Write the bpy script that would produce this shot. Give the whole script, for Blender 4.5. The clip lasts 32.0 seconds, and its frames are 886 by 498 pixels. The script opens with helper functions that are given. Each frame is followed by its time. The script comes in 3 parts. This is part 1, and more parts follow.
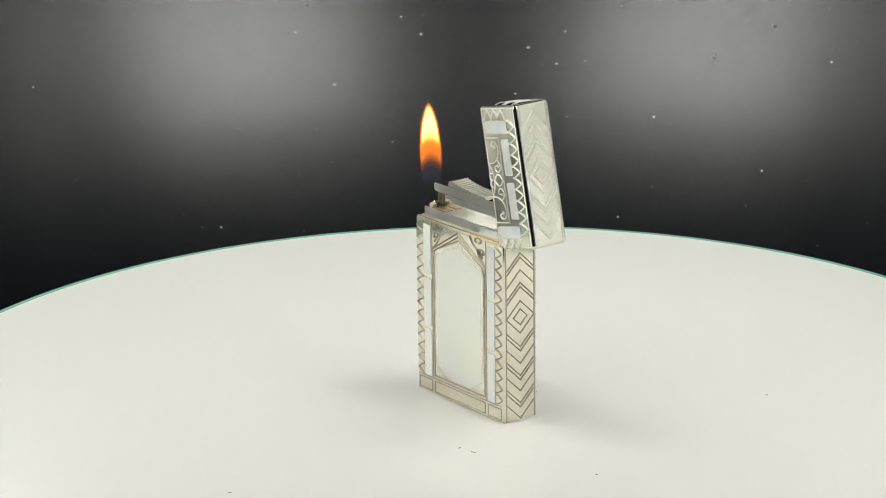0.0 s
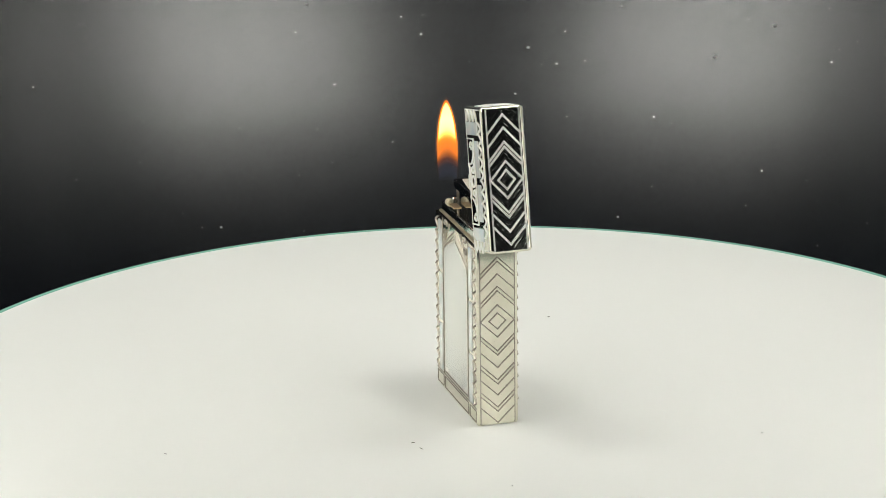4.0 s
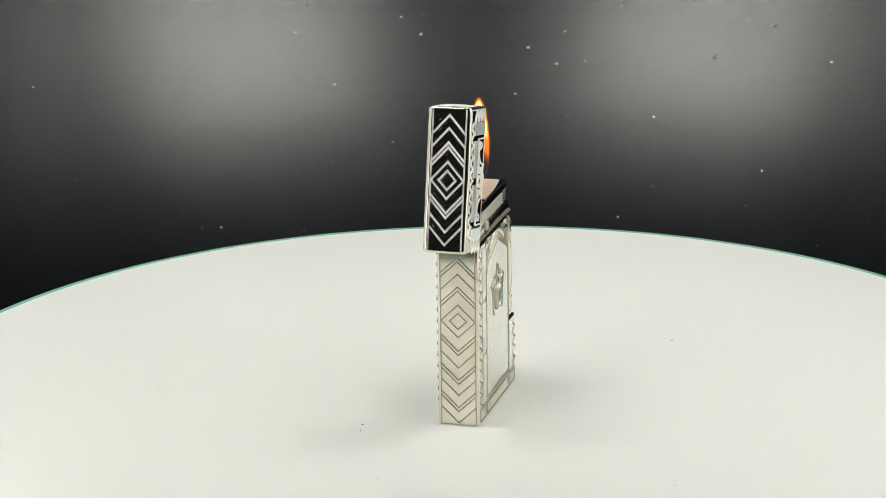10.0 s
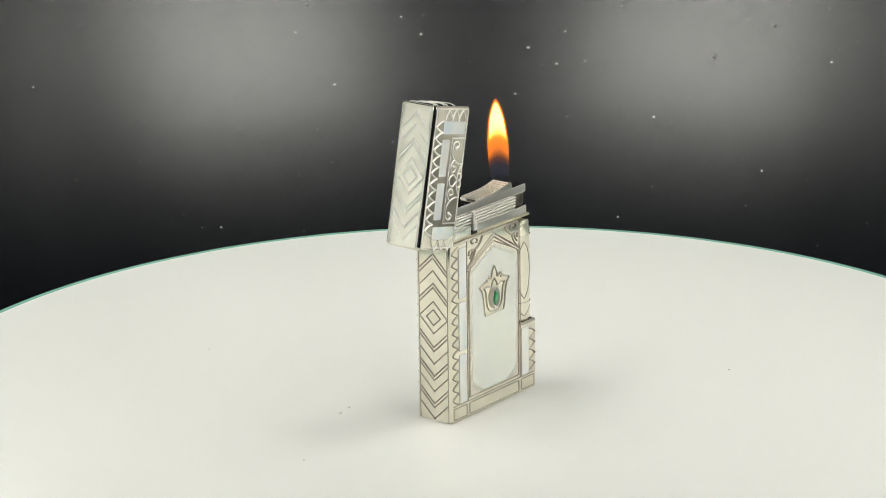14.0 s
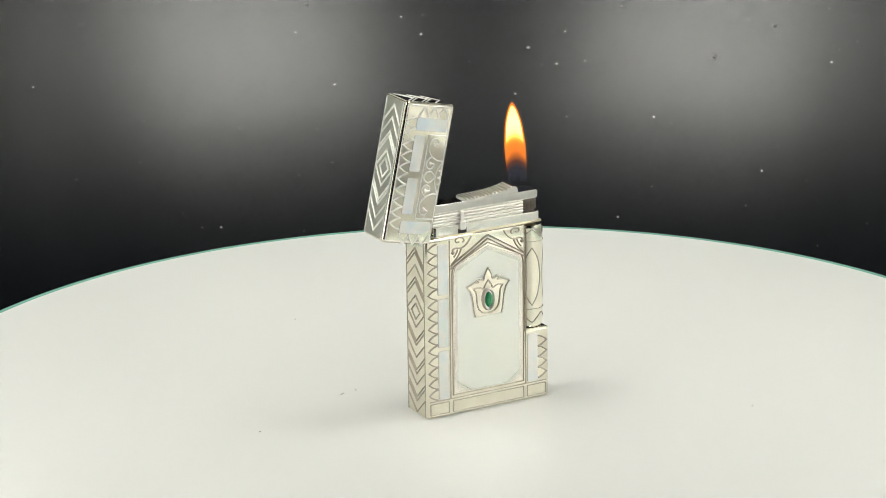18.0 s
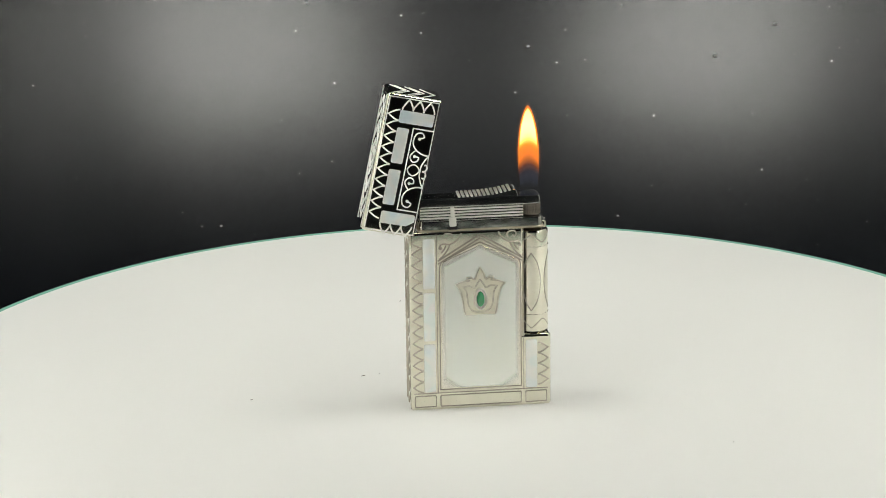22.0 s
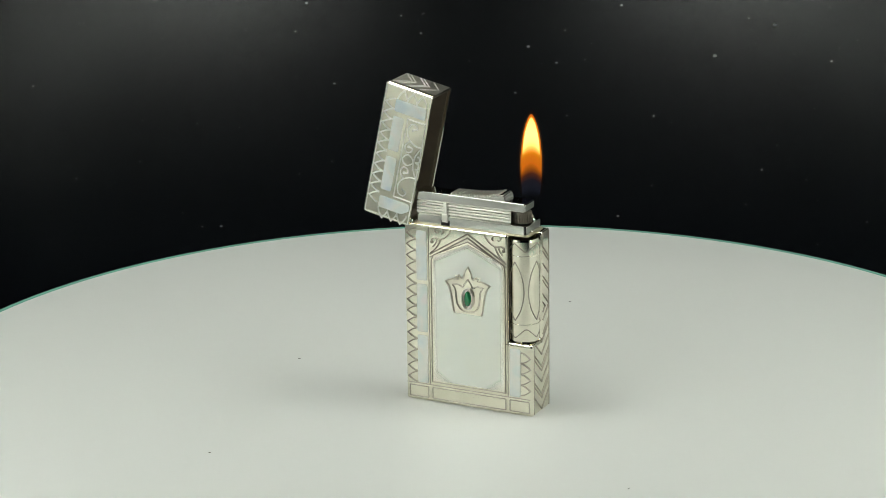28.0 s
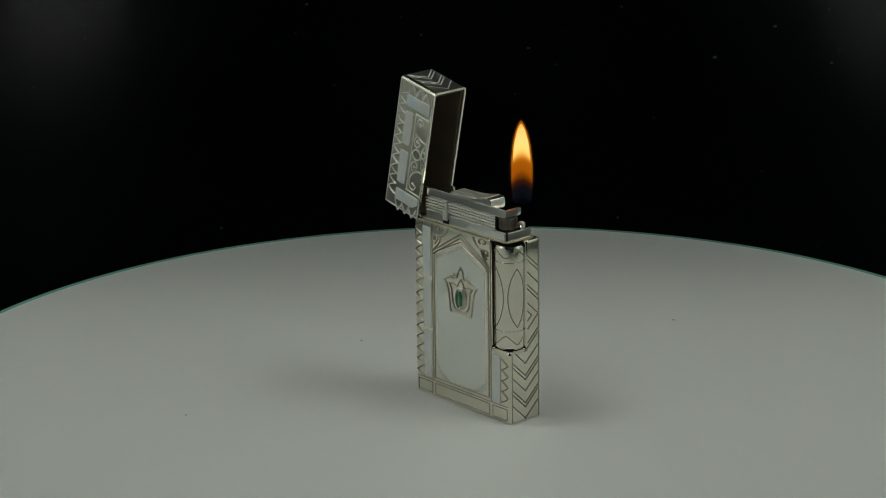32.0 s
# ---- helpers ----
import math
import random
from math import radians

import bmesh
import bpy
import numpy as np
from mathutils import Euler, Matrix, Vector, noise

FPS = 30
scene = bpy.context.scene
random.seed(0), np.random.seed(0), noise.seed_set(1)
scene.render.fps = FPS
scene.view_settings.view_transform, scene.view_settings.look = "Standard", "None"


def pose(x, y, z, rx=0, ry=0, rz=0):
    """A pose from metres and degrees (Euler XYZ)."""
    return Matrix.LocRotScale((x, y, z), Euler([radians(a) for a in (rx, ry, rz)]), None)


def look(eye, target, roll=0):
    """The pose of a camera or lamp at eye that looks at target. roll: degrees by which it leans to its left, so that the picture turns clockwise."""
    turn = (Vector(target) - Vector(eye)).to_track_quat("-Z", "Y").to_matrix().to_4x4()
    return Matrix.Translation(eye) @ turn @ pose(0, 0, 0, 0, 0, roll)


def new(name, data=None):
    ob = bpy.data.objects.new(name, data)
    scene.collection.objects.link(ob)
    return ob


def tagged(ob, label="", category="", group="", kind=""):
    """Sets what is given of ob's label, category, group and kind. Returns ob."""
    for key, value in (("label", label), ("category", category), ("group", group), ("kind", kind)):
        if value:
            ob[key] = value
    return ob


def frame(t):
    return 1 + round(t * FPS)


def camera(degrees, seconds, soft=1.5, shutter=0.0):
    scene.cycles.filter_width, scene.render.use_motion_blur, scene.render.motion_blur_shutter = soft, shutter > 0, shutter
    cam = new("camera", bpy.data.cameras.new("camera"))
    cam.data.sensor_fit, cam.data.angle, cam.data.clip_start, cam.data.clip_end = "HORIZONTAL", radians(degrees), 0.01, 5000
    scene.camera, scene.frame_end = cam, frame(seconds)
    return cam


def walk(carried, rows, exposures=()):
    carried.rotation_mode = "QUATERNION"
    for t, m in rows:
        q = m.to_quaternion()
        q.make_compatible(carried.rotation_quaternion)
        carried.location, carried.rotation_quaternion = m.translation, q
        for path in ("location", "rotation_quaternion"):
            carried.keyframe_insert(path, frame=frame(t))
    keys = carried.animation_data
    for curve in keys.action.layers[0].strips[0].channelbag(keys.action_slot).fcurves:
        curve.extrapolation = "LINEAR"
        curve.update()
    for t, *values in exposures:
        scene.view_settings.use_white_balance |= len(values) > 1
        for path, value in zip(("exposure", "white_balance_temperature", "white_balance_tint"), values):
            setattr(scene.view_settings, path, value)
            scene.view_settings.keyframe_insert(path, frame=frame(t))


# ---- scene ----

# ======== camera ========
EYE = Vector((0.0, -0.6995, 0.2600))
MM = 0.001


def aim(down, yaw=-0.70):
    """A pose of the camera, looking down by so many degrees."""
    d, a = radians(down), radians(yaw)
    way = Vector((math.sin(a) * math.cos(d), math.cos(a) * math.cos(d), -math.sin(d)))
    return look(EYE, EYE + way, -0.75)


cam = camera(17.82, 32.0, soft=0.9)
walk(cam, [(0, aim(17.29)), (19, aim(17.29)), (21.5, aim(17.305)), (23, aim(17.34)), (25, aim(17.35)),
           (27.5, aim(17.31)), (30, aim(17.31)), (32, aim(17.28))],
     exposures=[(0, -0.12, 6480, 9), (6, -0.08, 6450, 9), (9, -0.07, 6450, 9), (13, -0.1, 6480, 9), (20, -0.11, 6480, 9), (22, -0.17, 6480, 9), (23, -0.12, 6430, 8), (23.4, 0.35, 6500, 10), (24, 1.15, 6500, 11), (24.5, 1.5, 6500, 11), (25, 1.7, 6500, 11),
                (25.5, 1.8, 6500, 11), (26.5, 0.7, 6450, 8), (27.5, -0.2, 6350, 3), (28, -0.85, 6300, 2), (29, -0.87, 6280, 2),
                (30, -1.3, 6250, 2), (31, -1.88, 6200, 1), (32, -1.65, 6200, 0)])

# ======== light ========
world = bpy.data.worlds.new("dark_room")
scene.world = world
world.use_nodes = True
world.node_tree.nodes["Background"].inputs[0].default_value = (0.9, 0.95, 1.0, 1)
world.node_tree.nodes["Background"].inputs[1].default_value = 0.012


# the lamps are unseen glowing meshes: two panels under the top of the box and two bars on each side wall
PANEL_GLOW, KEY_GLOW, WASH_GLOW = 13.4, 13.9, 19.5

# ======== materials ========


def material(name, color, metal=0.0, rough=0.4, **extra):
    m = bpy.data.materials.new(name)
    m.use_nodes = True
    b = m.node_tree.nodes["Principled BSDF"]
    b.inputs["Base Color"].default_value = (*color, 1)
    b.inputs["Metallic"].default_value = metal
    b.inputs["Roughness"].default_value = rough
    for key, value in extra.items():
        b.inputs[key.replace("_", " ")].default_value = value
    return m


def grain(m, scale, dark, light, rough=None, bump=0.0, bump_scale=None, space="Object", detail=4.0):
    """Noise in the colour between two tones, in the roughness and in the relief."""
    nt = m.node_tree
    b = nt.nodes["Principled BSDF"]
    tc = nt.nodes.new("ShaderNodeTexCoord")
    n = nt.nodes.new("ShaderNodeTexNoise")
    n.inputs["Scale"].default_value, n.inputs["Detail"].default_value = scale, detail
    nt.links.new(tc.outputs[space], n.inputs["Vector"])
    ramp = nt.nodes.new("ShaderNodeValToRGB")
    ramp.color_ramp.interpolation = "EASE"
    ramp.color_ramp.elements[0].position, ramp.color_ramp.elements[1].position = 0.2, 0.8
    ramp.color_ramp.elements[0].color, ramp.color_ramp.elements[1].color = (*dark, 1), (*light, 1)
    nt.links.new(n.outputs["Fac"], ramp.inputs["Fac"])
    nt.links.new(ramp.outputs["Color"], b.inputs["Base Color"])
    if rough:
        mr = nt.nodes.new("ShaderNodeMapRange")
        mr.inputs["To Min"].default_value, mr.inputs["To Max"].default_value = rough
        nt.links.new(n.outputs["Fac"], mr.inputs["Value"])
        nt.links.new(mr.outputs["Result"], b.inputs["Roughness"])
    if bump:
        n2 = nt.nodes.new("ShaderNodeTexNoise")
        n2.inputs["Scale"].default_value, n2.inputs["Detail"].default_value = bump_scale or scale * 6, 2.0
        nt.links.new(tc.outputs[space], n2.inputs["Vector"])
        bp = nt.nodes.new("ShaderNodeBump")
        bp.inputs["Strength"].default_value, bp.inputs["Distance"].default_value = bump, 0.0002
        nt.links.new(n2.outputs["Fac"], bp.inputs["Height"])
        nt.links.new(bp.outputs["Normal"], b.inputs["Normal"])
    return m


SILVER = grain(material("silver", (0.83, 0.80, 0.74), 1.0, 0.1), 150, (0.745, 0.715, 0.595), (0.82, 0.79, 0.675), (0.04, 0.1), 0.012, 500)
POLISHED = grain(material("polished_silver", (0.85, 0.84, 0.8), 1.0, 0.05), 120, (0.76, 0.755, 0.7), (0.86, 0.85, 0.8), (0.05, 0.12), 0.3, 170)


def nacre(name, scale, tones, metal):
    """Mother-of-pearl: soft clouds of pale blue, green, cream and rose."""
    m = grain(material(name, tones[0], metal, 0.22, Coat_Weight=0.5, Coat_Roughness=0.06), scale, tones[0], tones[-1], (0.18, 0.3), detail=1.5)
    ramp = m.node_tree.nodes["Color Ramp"].color_ramp
    ramp.elements[0].position, ramp.elements[1].position = 0.3, 0.7
    for k, tone in enumerate(tones[1:-1]):
        e = ramp.elements.new(0.3 + 0.4 * (k + 1) / (len(tones) - 1))
        e.color = (*tone, 1)
    return m


PEARL = nacre("mother_of_pearl", 130, ((0.76, 0.85, 0.90), (0.86, 0.91, 0.90), (0.90, 0.90, 0.85), (0.82, 0.89, 0.86), (0.90, 0.86, 0.85)), 0.25)
PANEL = nacre("pearl_panel", 70, ((0.80, 0.83, 0.77), (0.84, 0.86, 0.81), (0.86, 0.87, 0.80), (0.82, 0.86, 0.82)), 0.65)


def thinned(m, silver=(0.8, 0.765, 0.69)):
    """The milky layer of an arch panel thins out to bare silver along its edge."""
    nt = m.node_tree
    b = nt.nodes["Principled BSDF"]
    tc = nt.nodes.new("ShaderNodeTexCoord")
    sep = nt.nodes.new("ShaderNodeSeparateXYZ")
    nt.links.new(tc.outputs["Object"], sep.inputs[0])

    def node(op, a, c):
        n = nt.nodes.new("ShaderNodeMath")
        n.operation = op
        for k, val in enumerate((a, c)):
            if isinstance(val, (int, float)):
                n.inputs[k].default_value = val
            else:
                nt.links.new(val, n.inputs[k])
        return n.outputs[0]

    def ramp(value, start, end):
        n = nt.nodes.new("ShaderNodeMapRange")
        n.interpolation_type = "SMOOTHSTEP"
        n.inputs["From Min"].default_value, n.inputs["From Max"].default_value = start * MM, end * MM
        nt.links.new(value, n.inputs["Value"])
        return n.outputs["Result"]
    across = node("ABSOLUTE", sep.outputs["X"], 0.0)
    corner = node("SUBTRACT", node("MULTIPLY", across, 0.7), sep.outputs["Y"])
    roof = node("ADD", node("MULTIPLY", across, 0.5), sep.outputs["Y"])
    bare = node("MAXIMUM", node("MAXIMUM", ramp(across, 8.9, 10.3), ramp(corner, -3.6, 0.6)), ramp(roof, 43.2, 45.2))
    old = b.inputs["Base Color"].links[0].from_socket
    mix = nt.nodes.new("ShaderNodeMix")
    mix.data_type = "RGBA"
    mix.inputs[7].default_value = (*silver, 1)
    nt.links.new(bare, mix.inputs[0])
    nt.links.new(old, mix.inputs[6])
    nt.links.new(mix.outputs[2], b.inputs["Base Color"])
    metal = nt.nodes.new("ShaderNodeMapRange")
    metal.inputs["To Min"].default_value, metal.inputs["To Max"].default_value = b.inputs["Metallic"].default_value, 1.0
    nt.links.new(bare, metal.inputs["Value"])
    nt.links.new(metal.outputs["Result"], b.inputs["Metallic"])


thinned(PANEL)
ENGRAVED = grain(material("engraved_silver", (0.8, 0.78, 0.72), 1.0, 0.42), 300, (0.72, 0.69, 0.62), (0.82, 0.8, 0.75), (0.34, 0.5))
DARK_STEEL = grain(material("dark_steel", (0.10, 0.09, 0.08), 1.0, 0.4), 500, (0.14, 0.12, 0.1), (0.34, 0.3, 0.25), (0.3, 0.5))
BRASS = grain(material("brass", (0.5, 0.36, 0.2), 1.0, 0.3), 300, (0.34, 0.22, 0.12), (0.6, 0.46, 0.3), (0.25, 0.45))
GILT = grain(material("pale_gilt", (0.78, 0.7, 0.52), 1.0, 0.4), 200, (0.58, 0.52, 0.38), (0.68, 0.62, 0.48), (0.36, 0.5))
# case silver made darker: the shade of engraved lines put into the colour
SHADED_SILVER = grain(material("shaded_silver", (0.62, 0.58, 0.5), 1.0, 0.4), 300, (0.41, 0.38, 0.32), (0.53, 0.49, 0.42), (0.34, 0.46))
FROSTED = grain(material("frosted_silver", (0.9, 0.89, 0.84), 0.7, 0.5), 400, (0.84, 0.83, 0.78), (0.93, 0.92, 0.88), (0.42, 0.55))
RIB = material("bright_rib", (0.86, 0.84, 0.79), 0.85, 0.42)
LINING = grain(material("lid_lining", (0.4, 0.35, 0.26), 0.3, 0.5), 90, (0.16, 0.13, 0.1), (0.28, 0.24, 0.18), (0.42, 0.6))
# flat black that paints the dark of narrow gaps
GAP_BLACK = material("gap_black", (0.015, 0.013, 0.012), 0.0, 0.6)
EMERALD = material("emerald", (0.008, 0.22, 0.065), 0.0, 0.03, IOR=1.58, Coat_Weight=1.0)
DISC = grain(material("white_disc", (0.84, 0.84, 0.81), 0.0, 0.3), 5, (0.835, 0.835, 0.805), (0.845, 0.845, 0.82), detail=1.0)
RIM = material("glass_rim", (0.28, 0.60, 0.48), 0.0, 0.12)
BACKDROP = grain(material("black_backdrop", (0.02, 0.021, 0.023), 0.0, 0.26, Specular_IOR_Level=0.6, IOR=1.6), 5, (0.004, 0.006, 0.010), (0.006, 0.008, 0.013), (0.215, 0.235), detail=1.0)
WALL = grain(material("crinkled_foil_wall", (0.9, 0.9, 0.88), 0.5, 0.3), 10, (0.88, 0.88, 0.86), (0.91, 0.91, 0.9), (0.26, 0.36), 0.3, 200)
WALL.node_tree.nodes["Bump"].inputs["Distance"].default_value = 0.005
CEILING = grain(material("grey_box_top", (0.05, 0.05, 0.05), 0.0, 0.6), 10, (0.04, 0.04, 0.04), (0.06, 0.06, 0.06))
BLACK_FLOOR = grain(material("black_floor", (0.02, 0.02, 0.022), 0.0, 0.5), 20, (0.016, 0.016, 0.018), (0.026, 0.026, 0.028))
LED_PANEL, LED_KEY, FILL_WASH = (material(name, (0.9, 0.9, 0.86), 0.0, 0.5, Emission_Color=(1.0, 0.99, 0.925, 1), Emission_Strength=glow_strength)
                                for name, glow_strength in (("led_panel", PANEL_GLOW), ("led_key", KEY_GLOW), ("fill_wash", WASH_GLOW)))
TRAY = grain(material("black_tray", (0.02, 0.02, 0.02), 0.0, 0.5), 60, (0.015, 0.015, 0.016), (0.025, 0.025, 0.027), (0.4, 0.6))
DUST = material("pale_dust", (0.34, 0.34, 0.33), 0.0, 0.8)
FIBRE = material("dark_fibre", (0.12, 0.11, 0.1), 0.0, 0.8)


def glow(name, stops, strength, low, high):
    """Burning gas, or the painted bloom round it: it adds light and lets all pass; its colour and strength go with the
    height.
    """
    m = bpy.data.materials.new(name)
    m.use_nodes = True
    nt = m.node_tree
    nt.nodes.clear()
    tc = nt.nodes.new("ShaderNodeTexCoord")
    sep = nt.nodes.new("ShaderNodeSeparateXYZ")
    nt.links.new(tc.outputs["Object"], sep.inputs[0])
    # the bright zone starts in a bow, lower at the rim
    mr = nt.nodes.new("ShaderNodeMapRange")
    mr.inputs["From Min"].default_value, mr.inputs["From Max"].default_value = low * MM, high * MM
    bow = nt.nodes.new("ShaderNodeMath")
    bow.operation = "MULTIPLY"
    nt.links.new(sep.outputs["X"], bow.inputs[0])
    nt.links.new(sep.outputs["X"], bow.inputs[1])
    lift = nt.nodes.new("ShaderNodeMath")
    lift.operation = "MULTIPLY_ADD"
    nt.links.new(bow.outputs[0], lift.inputs[0])
    lift.inputs[1].default_value = 300.0
    nt.links.new(sep.outputs["Z"], lift.inputs[2])
    nt.links.new(lift.outputs[0], mr.inputs["Value"])
    ramp = nt.nodes.new("ShaderNodeValToRGB")
    els = ramp.color_ramp.elements
    els[0].position, els[0].color = stops[0][0], (*stops[0][1], 1)
    els[1].position, els[1].color = stops[-1][0], (*stops[-1][1], 1)
    for pos, col in stops[1:-1]:
        e = els.new(pos)
        e.color = (*col, 1)
    nt.links.new(mr.outputs["Result"], ramp.inputs["Fac"])
    em = nt.nodes.new("ShaderNodeEmission")
    em.inputs["Strength"].default_value = strength
    nt.links.new(ramp.outputs["Color"], em.inputs["Color"])
    tr = nt.nodes.new("ShaderNodeBsdfTransparent")
    add = nt.nodes.new("ShaderNodeAddShader")
    out = nt.nodes.new("ShaderNodeOutputMaterial")
    nt.links.new(em.outputs[0], add.inputs[0])
    nt.links.new(tr.outputs[0], add.inputs[1])
    nt.links.new(add.outputs[0], out.inputs["Surface"])
    return m




def brushed_panel():
    """Polished silver, ground in fine bands that run with the chevrons."""
    m = material("ground_silver", (0.72, 0.72, 0.64), 1.0, 0.07)
    nt = m.node_tree
    tc = nt.nodes.new("ShaderNodeTexCoord")
    sep = nt.nodes.new("ShaderNodeSeparateXYZ")
    nt.links.new(tc.outputs["Object"], sep.inputs[0])

    def math_node(op, a, b=None):
        n = nt.nodes.new("ShaderNodeMath")
        n.operation = op
        for k, val in enumerate((a, b)):
            if val is None:
                continue
            if isinstance(val, (int, float)):
                n.inputs[k].default_value = val
            else:
                nt.links.new(val, n.inputs[k])
        return n.outputs[0]
    across = math_node("MULTIPLY", math_node("ABSOLUTE", sep.outputs["X"]), 0.92)
    band = math_node("ADD", math_node("ABSOLUTE", sep.outputs["Y"]), across)
    comb = nt.nodes.new("ShaderNodeCombineXYZ")
    nt.links.new(math_node("MULTIPLY", band, 1100.0), comb.inputs[0])
    nt.links.new(math_node("MULTIPLY", sep.outputs["X"], 420.0), comb.inputs[1])
    nt.links.new(math_node("MULTIPLY", sep.outputs["Y"], 200.0), comb.inputs[2])
    n = nt.nodes.new("ShaderNodeTexNoise")
    n.inputs["Scale"].default_value, n.inputs["Detail"].default_value = 1.0, 2.0
    nt.links.new(comb.outputs[0], n.inputs["Vector"])
    bp = nt.nodes.new("ShaderNodeBump")
    bp.inputs["Strength"].default_value, bp.inputs["Distance"].default_value = 0.9, 0.0001
    nt.links.new(n.outputs["Fac"], bp.inputs["Height"])
    nt.links.new(bp.outputs["Normal"], nt.nodes["Principled BSDF"].inputs["Normal"])
    return m


GROUND_SILVER = brushed_panel()

# ======== mesh helpers (millimetres) ========


def mesh_of(name, bm, mat, sharp=35):
    for v in bm.verts:
        v.co *= MM
    me = bpy.data.meshes.new(name)
    bm.normal_update()
    for f in bm.faces:
        f.smooth = True
    for e in bm.edges:
        if len(e.link_faces) == 2:
            a, b = (f.calc_area() for f in e.link_faces)
            turn = e.calc_face_angle(0)
            e.smooth = not (turn > radians(sharp) or (turn > radians(4) and max(a, b) > 6 * min(a, b)))
    bm.to_mesh(me)
    bm.free()
    me.materials.append(mat)
    return me


def part(name, bm, mat, parent, label="", m=None):
    """Links a bmesh, or a mesh that is there already, as one object under a thing or part."""
    me = bm if isinstance(bm, bpy.types.Mesh) else mesh_of(name, bm, mat)
    ob = new(name, me)
    ob.parent = parent
    if m is not None:
        ob.matrix_basis = m
    return tagged(ob, label)


def thing(name, label, category, kind="", m=None):
    ob = new(name)
    if m is not None:
        ob.matrix_basis = m
    return tagged(ob, label, category, kind=kind)


def rbox(x0, x1, y0, y1, z0, z1, r=0.3, seg=2):
    bm = bmesh.new()
    bmesh.ops.create_cube(bm, size=1)
    for v in bm.verts:
        v.co = Vector((x0 if v.co.x < 0 else x1, y0 if v.co.y < 0 else y1, z0 if v.co.z < 0 else z1))
    if r > 0:
        bmesh.ops.bevel(bm, geom=bm.edges[:], offset=r, segments=seg, affect="EDGES", profile=0.5)
    return bm


def poly(points, depth, r=0.0, flip=False, seg=2):
    """A flat piece: the outline in u, v, raised from n = 0 to depth, its upper edge rounded."""
    bm = bmesh.new()
    f = bm.faces.new([bm.verts.new((u, v, 0)) for u, v in points])
    bm.normal_update()
    if f.normal.z < 0:
        f.normal_flip()
    top = bmesh.ops.extrude_face_region(bm, geom=[f])
    vs = [g for g in top["geom"] if isinstance(g, bmesh.types.BMVert)]
    for v in vs:
        v.co.z = depth
    if r > 0:
        es = [e for e in bm.edges if all(abs(v.co.z - depth) < 1e-6 for v in e.verts)]
        bmesh.ops.bevel(bm, geom=es, offset=r, segments=seg, affect="EDGES", profile=0.5)
    bmesh.ops.recalc_face_normals(bm, faces=bm.faces[:])
    return bm


def round_rect(u0, u1, v0, v1, r, n=4):
    pts = []
    for cu, cv, a in ((u1 - r, v1 - r, 0), (u0 + r, v1 - r, 90), (u0 + r, v0 + r, 180), (u1 - r, v0 + r, 270)):
        for i in range(n + 1):
            t = radians(a + 90 * i / n)
            pts.append((cu + r * math.cos(t), cv + r * math.sin(t)))
    return pts


ROUND = ((-0.5, -1), (-0.4, 0.62), (-0.15, 1), (0.15, 1), (0.4, 0.62), (0.5, -1))
CUT = ((-0.5, -1), (-0.43, 0.8), (-0.28, 1), (0, 0.05), (0.28, 1), (0.43, 0.8), (0.5, -1))


def ridge(points, w=0.4, h=0.22, closed=False, bm=None, base=-0.06, cut=False):
    """A raised line along a path in u, v: half-round, or two lips with a cut between them."""
    bm = bm or bmesh.new()
    prof = CUT if cut else ROUND
    prof = [(a, base if b < 0 else b * h) for a, b in prof]
    n = len(points)
    rows = []
    for i, p in enumerate(points):
        p = Vector(p)
        a = Vector(points[i - 1]) if (i > 0 or closed) else None
        b = Vector(points[(i + 1) % n]) if (i < n - 1 or closed) else None
        d1 = (p - a).normalized() if a is not None else (b - p).normalized()
        d2 = (b - p).normalized() if b is not None else d1
        n1, n2 = Vector((-d1.y, d1.x)), Vector((-d2.y, d2.x))
        side = n1 + n2
        side = side / max(0.45, side.length_squared / 2) if side.length > 1e-6 else n1
        rows.append([bm.verts.new((p.x + side.x * s * w, p.y + side.y * s * w, z)) for s, z in prof])
    for i in range(n if closed else n - 1):
        r0, r1 = rows[i], rows[(i + 1) % n]
        for k in range(len(prof) - 1):
            bm.faces.new((r0[k], r1[k], r1[k + 1], r0[k + 1]))
    if not closed:
        bm.faces.new(rows[0])
        bm.faces.new(rows[-1][::-1])
    bmesh.ops.recalc_face_normals(bm, faces=bm.faces[:])
    return bm


def curve(pts, n=8):
    """A smooth path through the points (Catmull-Rom)."""
    out = []
    q = [pts[0], *pts, pts[-1]]
    for i in range(1, len(q) - 2):
        p0, p1, p2, p3 = (Vector(a) for a in q[i - 1:i + 3])
        for k in range(n):
            t = k / n
            out.append(tuple(0.5 * (2 * p1 + (p2 - p0) * t + (2 * p0 - 5 * p1 + 4 * p2 - p3) * t * t + (3 * p1 - p0 - 3 * p2 + p3) * t ** 3)))
    return out + [tuple(pts[-1])]


def lathe(profile, n=32):
    bm = bmesh.new()
    rings = []
    for r, z in profile:
        rings.append([bm.verts.new((r * math.cos(2 * math.pi * i / n), r * math.sin(2 * math.pi * i / n), z)) for i in range(n)])
    for a, b in zip(rings, rings[1:]):
        for i in range(n):
            bm.faces.new((a[i], a[(i + 1) % n], b[(i + 1) % n], b[i]))
    bm.faces.new(rings[0][::-1])
    bm.faces.new(rings[-1])
    return bm


def face_frame(u, v, n, origin):
    """The pose of a face: its u to the right, v up and n outwards."""
    m = Matrix((u, v, n)).transposed().to_4x4()
    m.translation = Vector(origin) * MM
    return m


